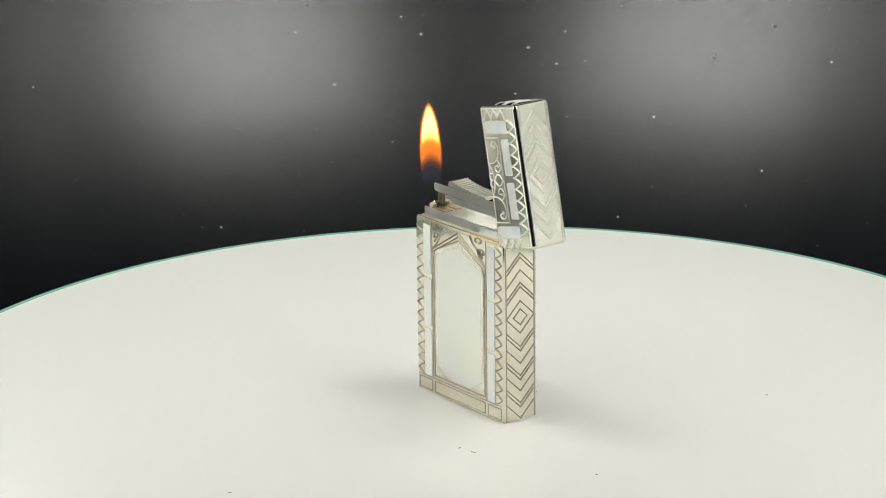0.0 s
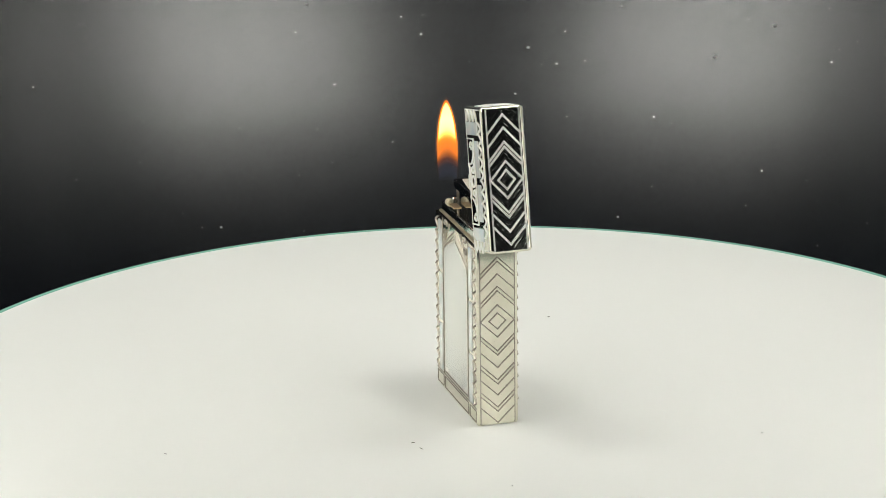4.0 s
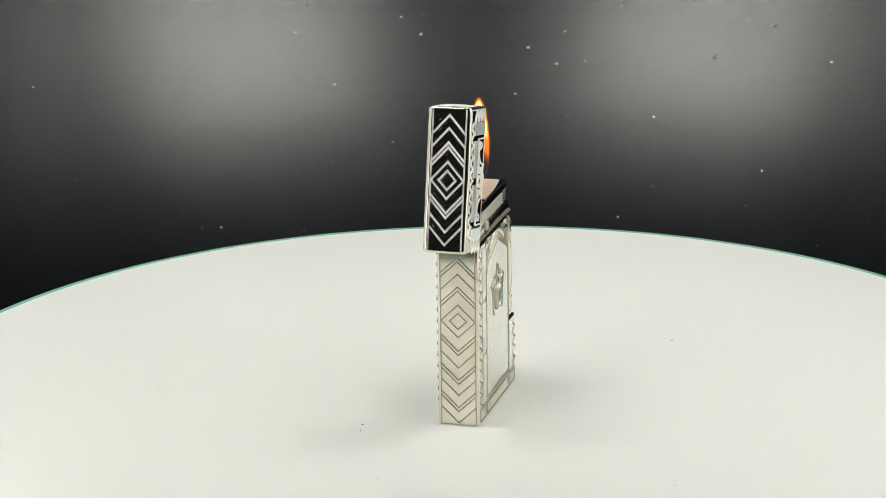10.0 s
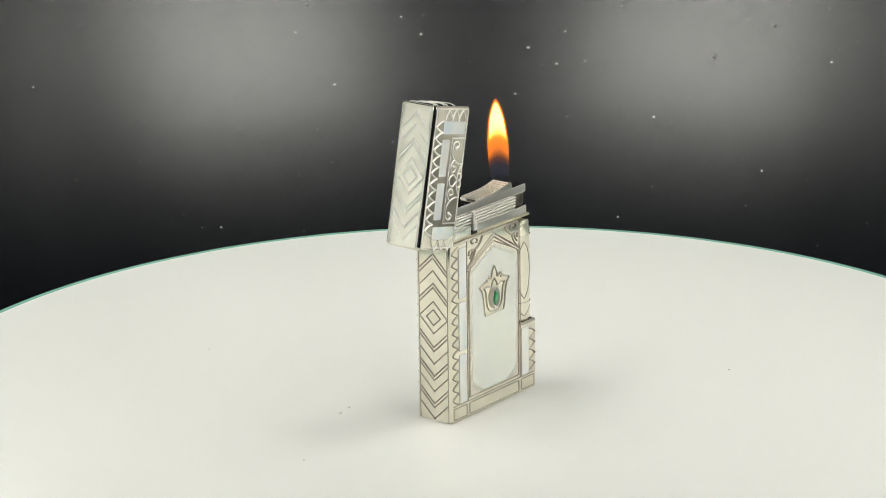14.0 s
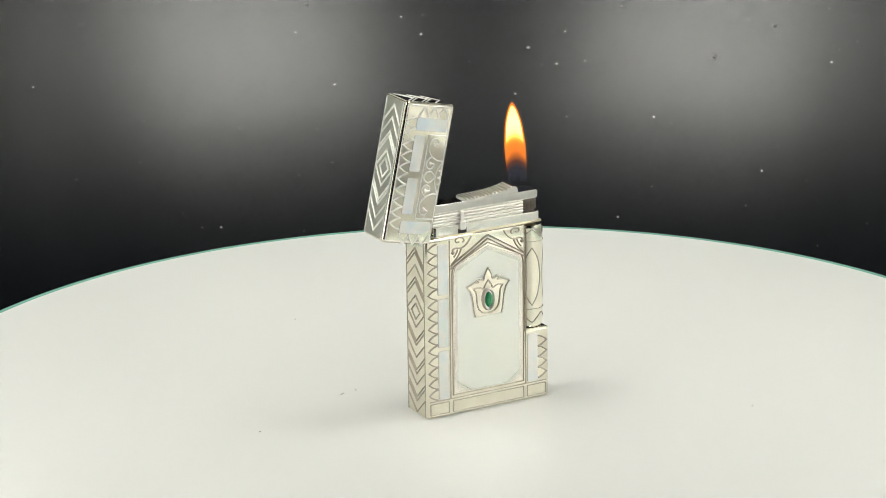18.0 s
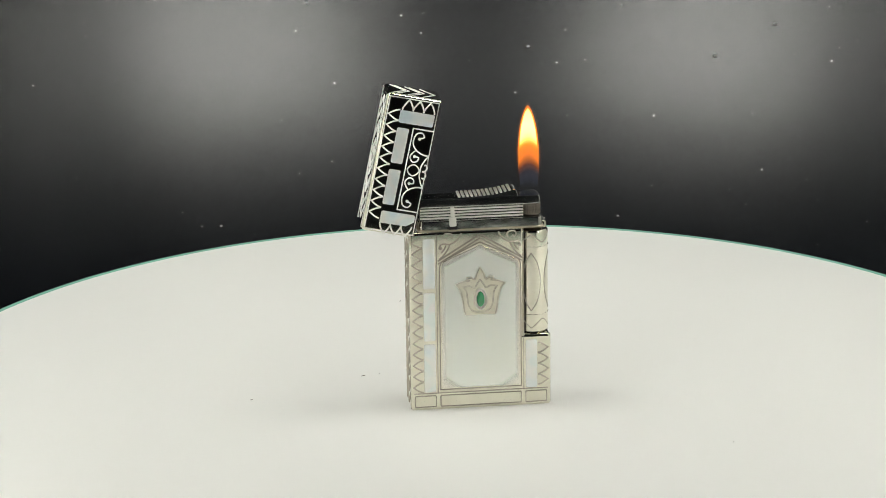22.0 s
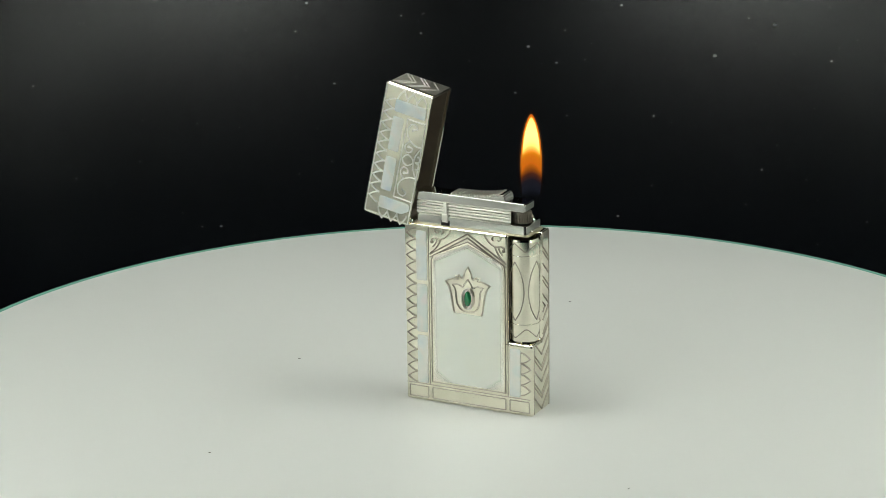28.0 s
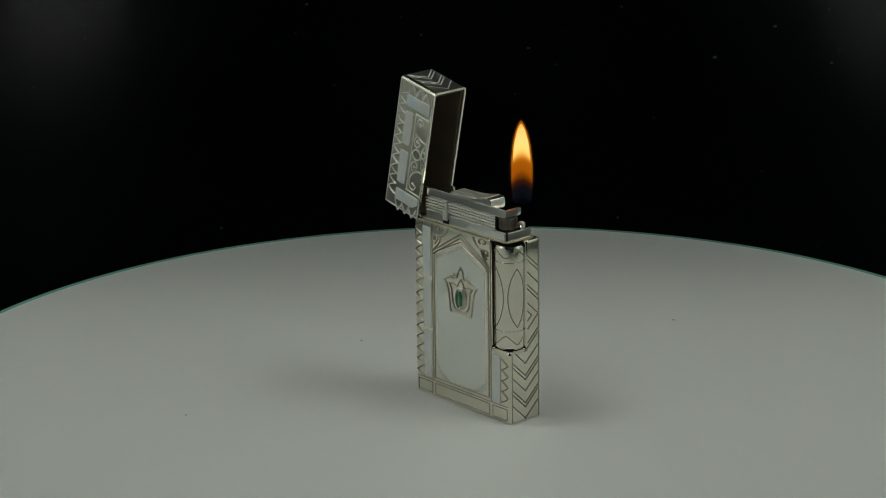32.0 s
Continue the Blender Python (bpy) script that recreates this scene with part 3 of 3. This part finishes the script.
def lid_face(frame_m, s):
    """s = 1 where u runs from hinge to free end, -1 on the other wide face."""
    top = HB + LID

    def q(along, down):
        return s * (along - 18.0), top - down

    def box_inlay(a0, a1, d0, d1, cut=False):
        (u0, v1), (u1, v0) = q(a0, d0), q(a1, d1)
        u0, u1 = min(u0, u1), max(u0, u1)
        pts = round_rect(u0, u1, v0, v1, 0.45)
        if cut:
            pts = [q(*p) for p in ((a0 + 0.3, d0), (a1 - 0.3, d0), (a1, d0 + 0.4), (a1, d1 - 0.4), (a1 - 0.4, d1), (a0 + 1.4, d1), (a0, d1 - 2.0), (a0, d0 + 0.3))]
        part("pearl_inlay", poly(pts, 0.2, 0.12), PEARL, lid, "pale mother-of-pearl inlay", frame_m)
    part("border_line", ridge([q(0.4, 0.75), q(35.6, 0.75), q(35.6, 13.4), q(0.4, 13.4)], 0.3, 0.1, True), FROSTED, lid, m=frame_m)
    box_inlay(29.2, 32.5, 3.95, 12.9)
    box_inlay(18.55, 27.9, 4.0, 7.1)
    box_inlay(7.5, 16.85, 4.0, 7.1)
    box_inlay(2.5, 5.75, 4.2, 13.1, True)
    for i in range(10):
        a = 5.0 + 2.9 * i
        part("petal", PETAL_LID, None, lid, m=frame_m @ pose(q(a, 3.9)[0] * MM, q(a, 3.9)[1] * MM, 0))
    for i in range(3):
        d = 5.8 + 2.75 * i
        for a, turn in ((32.6, -90 * s), (2.55, 90 * s)):
            part("petal", PETAL_LID, None, lid, m=frame_m @ pose(q(a, d)[0] * MM, q(a, d)[1] * MM, 0, 0, 0, turn))
    part("scroll_frame", ridge([q(28.25, 13.3), q(28.25, 8.1), q(6.6, 8.1), q(6.6, 13.3)], 0.4, 0.22), FROSTED, lid, m=frame_m)
    for k in (1, -1):
        def at(da, d):
            return q(17.45 + k * da, d)
        for line in (((8.4, 10.3), (8.9, 11.3), (9.9, 10.6), (9.4, 9.2), (7.3, 8.75), (5.5, 9.7), (4.4, 11.6), (4.3, 13.4)),
                     ((3.6, 9.9), (3.4, 10.9), (2.4, 10.6), (2.15, 9.5), (3.3, 8.7), (4.5, 9.2), (5.3, 10.0)),
                     ((4.3, 13.4), (2.9, 12.6), (1.3, 12.0), (0.0, 11.95)),
                     ((0.0, 8.6), (1.0, 9.2), (1.45, 10.2), (0.9, 11.2), (0.0, 11.8)),
                     ((0.0, 12.5), (0.3, 13.3), (1.2, 13.6), (1.8, 13.1), (1.6, 12.7))):
            part("scroll", ridge(curve([at(*p) for p in line], 6), 0.42, 0.26), FROSTED, lid, m=frame_m)
        for eye in ((8.3, 10.2), (3.6, 9.8)):
            u, v = at(*eye)
            part("bud", lathe([(0.42, -0.05), (0.4, 0.14), (0.24, 0.27), (0.06, 0.3)], 12), FROSTED, lid, m=frame_m @ Matrix.Translation(Vector((u, v, 0)) * MM))


lid_face(FRONT, 1)
lid_face(BACK, -1)
LID_TOP = Matrix(((0, 1, 0, 0), (-1, 0, 0, 0), (0, 0, 1, (HB + LID) * MM), (0, 0, 0, 1)))
chevron_field(lid, LID_TOP, 0, LID_TIPS, -17.7, 17.7, mat=FROSTED, w=0.58, h=0.15, slope=1.1, hw=4.15, rhombs=(2.4, 4.6))
part("top_panel", poly(round_rect(-4.7, 4.7, -17.7, 17.7, 0.3), 0.03), GROUND_SILVER, lid, m=LID_TOP)
for u in (-4.3, 4.3):
    part("border_line", ridge([(u, -17.7), (u, 17.7)], 0.42, 0.13, cut=True), FROSTED, lid, m=LID_TOP)
for v in (49.6, 52.4, 53.5, 56.3, 57.4):
    part("chevron", ridge(chevron(v, -1, hw=4.1, slope=0.85), 0.4, 0.1), FROSTED, lid, m=ROLLER_SIDE)

lining_bm = bmesh.new()
for box in ((-17.2, 17.2, 4.55, 4.78, HB + 0.6, HB + 12.5), (-17.2, 17.2, -4.78, -4.55, HB + 0.6, HB + 12.5), (-17.2, 17.2, -4.5, 4.5, HB + 12.3, HB + 12.65),
            (16.95, 17.25, -4.5, 4.5, HB + 0.6, HB + 12.2), (-17.25, -16.95, -4.5, 4.5, HB + 0.6, HB + 12.2)):
    x0, x1, y0, y1, z0, z1 = box
    bmesh.ops.create_cube(lining_bm, size=1, matrix=Matrix.Translation(((x0 + x1) / 2, (y0 + y1) / 2, (z0 + z1) / 2)) @ Matrix.Diagonal((x1 - x0, y1 - y0, z1 - z0, 1)))
part("lining", lining_bm, LINING, lid, "dull brownish metal inside of the lid")

# ---- roller in its notch ----
rx, ry, rr = 14.3, -1.58, 3.92
roller = part("roller", lathe([(2.2, 19.75), (3.5, 19.8), (rr, 20.3), (rr, 47.0), (3.5, 47.5), (2.2, 47.5)], 40), SILVER, lighter, "turned silver flint roller", pose(rx * MM, ry * MM, 0))
for z in (24.8, 43.2):
    part("ring", lathe([(rr - 0.1, z - 0.2), (rr + 0.12, z - 0.1), (rr + 0.12, z + 0.1), (rr - 0.1, z + 0.2)], 40), SILVER, roller)


def wrapped(pts, radius, w=0.34, h=0.08):
    """A raised line bent round the roller; u is the arc."""
    bm = ridge(pts, w, h)
    for v in bm.verts:
        a, r = v.co.x / radius, radius + v.co.z
        v.co = Vector((r * math.sin(a), -r * math.cos(a), v.co.y))
    return bm


LANCETS = [mesh_of("lancet", wrapped(curve([(0, 25.9), (k * 1.7, 29.0), (k * 2.5, 33.8), (k * 1.7, 38.6), (0, 41.7)], 5), rr), SHADED_SILVER) for k in (1, -1)]
ZIGZAGS = [mesh_of("zigzag", wrapped(curve([(-3.08, z0), (-2.4, z0 + (z1 - z0) * 0.12), (-0.5, z0 + (z1 - z0) * 0.88), (0, z1)], 3) + curve([(0, z1), (0.5, z0 + (z1 - z0) * 0.88), (2.4, z0 + (z1 - z0) * 0.12), (3.08, z0)], 3)[1:], rr), SHADED_SILVER)
           for z0, z1 in ((44.5, 46.6), (23.6, 21.3))]
for i in range(4):
    for me in LANCETS + ZIGZAGS:
        part(me.name.split(".")[0], me, None, roller, m=pose(0, 0, 0, 0, 0, 90 * i - 14))

# thin black strips paint the shade on both sides of the roller
part("gap_shade", rbox(NOTCH_X + 0.02, NOTCH_X + 0.07, -5.0, -4.5, NOTCH_Z + 0.4, HB - 0.5, 0, 1), GAP_BLACK, lighter, "thin black strip painting the shade in the roller gap")
part("gap_shade", rbox(16.6, 17.6, NOTCH_Y - 0.07, NOTCH_Y - 0.02, NOTCH_Z + 0.4, HB - 0.5, 0, 1), GAP_BLACK, lighter, "thin black strip painting the shade in the roller gap")

# ---- the works on top of the case ----
plate_pts = round_rect(-15.4, 16.4, -4.5, 4.5, 1.0)
plate = part("base_plate", poly(plate_pts, 2.7, 0.3), POLISHED, lighter, "polished silver top plate", pose(0, 0, (HB - 0.05) * MM))
part("gasket", poly(round_rect(-15.9, 16.9, -5.0, 5.0, 1.0), 0.35, 0.1), GILT, lighter, "thin gilt seam under the plate", pose(0, 0, (HB - 0.1) * MM))
bar = part("ribbed_bar", rbox(-15.3, 11.6, -3.9, 0.8, 51.0, 54.6, 0.12, 1), POLISHED, lighter, "ribbed side of the burner housing")
for z in (51.75, 52.5, 53.25, 54.0):
    part("rib", ridge([(-15.2, z), (11.5, z)], 0.46, 0.34), RIB, bar, m=face_frame((1, 0, 0), (0, 0, 1), (0, -1, 0), (0, -3.9, 0)))
part("stop_pin", rbox(-7.3, -6.3, -4.7, -3.8, 51.0, 54.6, 0.15, 1), RIB, bar, "small silver stop")
part("stop_block", rbox(-7.7, -5.9, -5.0, -4.4, 1.2, 3.4, 0.15, 1), RIB, plate, "small silver stop block")
# this black box stands in for the slot's dark inside
part("pin_slot", rbox(-8.0, -5.6, -4.62, -4.4, 0.25, 1.6, 0.05, 1), GAP_BLACK, plate, "dark slot")
lever_profile = [(-15.3, 54.65), (15.2, 54.65), (15.8, 55.0), (15.8, 56.6), (15.4, 56.9), (9.6, 56.95), (-15.3, 57.0)]
lever_bm = poly(lever_profile, 5.2, 0.22)
lever = part("lever", lever_bm, POLISHED, lighter, "polished silver cap arm", face_frame((1, 0, 0), (0, 0, 1), (0, -1, 0), (0, 1.0, 0)))
top_line = curve([(-5.6, 57.3), (-2.5, 57.35), (1.5, 57.5), (5.0, 57.9), (7.4, 58.4), (8.7, 58.65), (9.7, 58.35), (10.1, 57.2)], 5)
pad = part("thumb_pad", poly(top_line + [(10.1, 56.5), (-5.6, 56.5)], 4.9, 0.12), POLISHED, lever, "curved thumb rest", pose(0, 0, 0.15 * MM))
for i in range(13):
    x = -5.0 + 1.08 * i
    z = next(b[1] + (x - b[0]) * (c[1] - b[1]) / (c[0] - b[0]) for b, c in zip(top_line, top_line[1:]) if b[0] <= x <= c[0])
    bm = rbox(x - 0.36, x + 0.36, z - 0.3, z + 0.3, 0.05, 4.95, 0.18, 2)
    part("serration", bm, ENGRAVED, pad)
wheel = part("spark_wheel", lathe([(1.8, 51.3), (2.2, 51.5), (2.2, 54.4), (1.8, 54.6)], 30), DARK_STEEL, lighter, "knurled dark steel spark wheel", pose(13.9 * MM, -1.7 * MM, 0))
TOOTH = mesh_of("tooth", rbox(-0.13, 0.13, -2.42, -2.1, 51.6, 54.3, 0.04, 1), DARK_STEEL)
for i in range(30):
    part("tooth", TOOTH, None, wheel, m=pose(0, 0, 0, 0, 0, 12 * i))
part("burner", lathe([(1.0, 51.0), (1.0, 51.6), (0.8, 52.0), (0.5, 52.2), (0.3, 52.2)], 24), GILT, lighter, "small brass burner jet", pose(13.8 * MM, 3.0 * MM, 0))
part("valve_screw", lathe([(0.8, 51.0), (0.8, 51.7), (0.5, 52.0)], 20), POLISHED, lighter, "round silver screw", pose(15.5 * MM, 0.9 * MM, 0))
part("tinted_strip", rbox(7.5, 12.2, 1.3, 3.6, 51.05, 51.3, 0.1, 1), BRASS, lighter, "dull brass-coloured strip beside the jet")
hinge_bm = lathe([(0.75, -4.9), (0.9, -4.7), (0.9, 4.7), (0.75, 4.9)], 20)
part("hinge", hinge_bm, POLISHED, lighter, "hinge barrel", pose(-16.9 * MM, 0, 48.7 * MM, 90, 0, 0))

# ======== flame ========
JET = Vector((14.1, 3.05, 57.5))
flame = thing("flame", "upright yellow and orange gas flame of a lighter", "flame")


def flame_shell(k, mat, name, low=0.0):
    prof = ((0.0, 2.55), (2.5, 2.85), (5.0, 3.05), (7.5, 3.15), (10.0, 3.12), (12.5, 2.9), (15.0, 2.65), (17.0, 2.28), (19.0, 1.72), (20.5, 1.15), (21.4, 0.68), (21.9, 0.3), (22.05, 0.03))
    bm = bmesh.new()
    n = 32
    rows = []
    for z, r in prof:
        z2 = z if z < 9 else 9 + (z - 9) * (1 - 0.45 * (1 - k))
        r = r * k
        rows.append([bm.verts.new((r * math.cos(2 * math.pi * i / n), r * math.sin(2 * math.pi * i / n), z2)) for i in range(n)])
    for a, b in zip(rows, rows[1:]):
        for i in range(n):
            bm.faces.new((a[i], a[(i + 1) % n], b[(i + 1) % n], b[i]))
    part(name, bm, mat, flame)


ORANGE = [(0.0, (0, 0, 0)), (0.1, (0.004, 0.006, 0.012)), (0.22, (0.006, 0.005, 0.008)), (0.3, (0.1, 0.02, 0.001)), (0.37, (0.36, 0.085, 0.002)), (0.55, (0.45, 0.115, 0.003)),
          (0.62, (0.48, 0.14, 0.006)), (0.9, (0.5, 0.13, 0.004)), (1.0, (0.4, 0.08, 0.0))]
YELLOW = [(0.0, (0, 0, 0)), (0.29, (0.0, 0.0, 0.0)), (0.37, (0.12, 0.025, 0.0)), (0.53, (0.15, 0.035, 0.0)), (0.6, (0.5, 0.25, 0.03)),
          (0.75, (0.5, 0.26, 0.035)), (0.9, (0.45, 0.18, 0.025)), (1.0, (0.35, 0.08, 0.0))]
WHITE = [(0.0, (0, 0, 0)), (0.5, (0.0, 0.0, 0.0)), (0.55, (0.08, 0.025, 0.0)), (0.63, (0.5, 0.28, 0.09)), (0.75, (0.5, 0.3, 0.12)), (0.9, (0.45, 0.26, 0.09)), (1.0, (0.25, 0.08, 0.0))]
# a faint glowing shell that paints the lens bloom round the flame
HALO = [(0.0, (0, 0, 0)), (0.3, (0.1, 0.02, 0.0)), (0.5, (0.5, 0.13, 0.02)), (0.9, (0.5, 0.14, 0.03)), (1.0, (0.2, 0.04, 0.0))]
for k, stops, strength, name in ((1.16, HALO, 0.045, "bloom_shell"), (1.0, ORANGE, 1.0, "outer_flame"), (0.88, YELLOW, 1.2, "middle_flame"), (0.82, WHITE, 2.5, "flame_core")):
    flame_shell(k * 0.88, glow(name, stops, strength, 0, 21.6), name)

# ======== dust ========
rng = random.Random(4)
DUST_SPOTS = [(-61.9, 34.8, 1.5), (-165.2, 7.9, 0.9), (-144.9, -52.9, 0.9), (-96.7, -36, 0.9), (-52.3, 7.8, 0.9), (20.2, 19.3, 1.5), (33.9, 24.6, 0.9), (67.1, -3.7, 0.9), (89.6, 15.6, 1.5), (111.8, 25.7, 1.5), (108, -20.8, 0.9), (53.9, -34.1, 0.9), (30.7, 13.8, 0.9), (133.1, 13.4, 0.9), (83.5, -46.7, 0.9), (-66.3, 25.2, 0.9), (-120.5, -46.4, 0.9), (-27, 30.1, 0.9), (54.8, 32.9, 0.9), (-19.7, 24.1, 0.9), (15.3, 4.2, 0.9)]
dust_bm = bmesh.new()
for x, z, size in DUST_SPOTS:
    lean = math.asin(min(1, max(0, 1 - (z / 1000 - BOX_Z0) / SWEEP)))
    back = (BOX_B - 0.003 - SWEEP * (1 - math.cos(lean))) * 1000
    m = Matrix.Translation((x * (back + 699.5) / 1027.5, back - 0.9 * math.cos(lean), z + 0.9 * math.sin(lean))) @ Matrix.Diagonal((size * rng.uniform(0.7, 1.3), 0.15, size * rng.uniform(0.5, 0.9), 1))
    bmesh.ops.create_icosphere(dust_bm, subdivisions=1, radius=0.5, matrix=m)
for i in range(110):
    x, z = rng.uniform(-165, 165), 38 - 95 * rng.random() ** 1.3
    lean = math.asin(min(1, max(0, 1 - (z / 1000 - BOX_Z0) / SWEEP)))
    back = (BOX_B - 0.003 - SWEEP * (1 - math.cos(lean))) * 1000
    size = rng.uniform(0.25, 0.6)
    m = Matrix.Translation((x * (back + 699.5) / 1027.5, back - 0.9 * math.cos(lean), z + 0.9 * math.sin(lean))) @ Matrix.Diagonal((size, 0.1, size * rng.uniform(0.4, 0.8), 1))
    bmesh.ops.create_icosphere(dust_bm, subdivisions=1, radius=0.5, matrix=m)
dust = new("dust", mesh_of("dust", dust_bm, DUST))
tagged(dust, "pale dust specks stuck to the black backdrop", "dust", kind="stuff")

lint_bm = bmesh.new()
for x, y, turn, length in ((-28.0, 23.5, 20, 1.6), (-23.5, 24.4, 80, 1.1), (-11.3, 85.7, 50, 1.0), (-59.0, 9.4, 10, 0.9), (60.0, -40.0, 70, 0.9), (-45.0, -62.0, 30, 0.8)):
    bmesh.ops.create_icosphere(lint_bm, subdivisions=1, radius=0.5, matrix=Matrix.Translation((x, y, 0.1)) @ pose(0, 0, 0, 0, 0, turn) @ Matrix.Diagonal((length, 0.22, 0.2, 1)))
lint = new("lint", mesh_of("lint", lint_bm, FIBRE))
tagged(lint, "tiny dark lint fibres lying on the white disc", "lint", kind="stuff")


# ======== what moves ========
TURN = [(0, 128.2), (3, 112.35), (6, 96.4), (9, 80.15), (13, 57.9), (18, 29.6), (20.5, 15.7), (23, 1.9), (28, -25.9), (30, -37.3), (32, -48.1)]
LIGHTER_AT = Vector((0.3, 0.0, 0.0))


def turn_at(t):
    for (a, u), (b, v) in zip(TURN, TURN[1:]):
        if t <= b:
            return u + (v - u) * (t - a) / (b - a)
    return TURN[-1][1]


# the flame's lean over the clip, in millimetres at its tip
LEAN = [(0, -0.65), (1, -0.3), (2, -0.6), (3, -0.33), (6, -0.18), (7, 0.1), (8, 0.3), (9, 0.27), (10, 0.25), (11, 0.7), (12, 0.4), (13, -0.2),
        (14, -1.0), (17, -0.7), (18, -1.4), (19, -0.3), (20, -0.3), (21, -0.8), (22, -0.25), (23, 1.7), (24, 1.2), (25, 1.15), (27.5, 0.75),
        (28, 0.1), (29, -0.2), (29.5, 0.4), (30, 0.1), (31, 0.3), (32, -0.2)]


def motions():
    turning = [(t, pose(0, 0, 0, 0, 0, a)) for t, a in TURN]
    # turning the added panels stands in for the backdrop light going down
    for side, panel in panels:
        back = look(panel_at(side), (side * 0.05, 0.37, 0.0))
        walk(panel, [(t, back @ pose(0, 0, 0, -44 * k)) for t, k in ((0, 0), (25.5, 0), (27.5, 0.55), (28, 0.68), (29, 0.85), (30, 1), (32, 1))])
    # the unseen bars swing away, standing in for light that dims
    swing = ((0, 0), (28, 0), (28.5, 0.15), (29, 0.3), (29.5, 0.5), (30, 0.7), (30.5, 0.88), (31, 1), (32, 1))
    for side, bar in key_bars:
        m = key_at(side)
        at = Matrix.Translation(m.translation)
        walk(bar, [(t, at @ pose(0, 0, 0, -120 * k) @ at.inverted() @ m) for t, k in swing])
    for side, bar in wash_bars:
        m = wash_at(side)
        at = Matrix.Translation(m.translation)
        walk(bar, [(t, at @ pose(0, 0, 0, 0, -135 * side * k) @ at.inverted() @ m) for t, k in swing])
    walk(turntable, [(t, pose(0.0005, 0, 0) @ m) for t, m in turning])
    walk(lint, turning)
    walk(lighter, [(t, m @ Matrix.Translation(LIGHTER_AT * MM)) for t, m in turning])
    rows = []
    for t, lean in LEAN:
        foot = pose(0, 0, 0, 0, 0, turn_at(t)) @ ((LIGHTER_AT + JET) * MM)
        rows.append((t, Matrix.Translation(foot) @ pose(0, 0, 0, 0, math.degrees(math.atan(lean / 21.6)), 0)))
    walk(flame, rows)


motions()
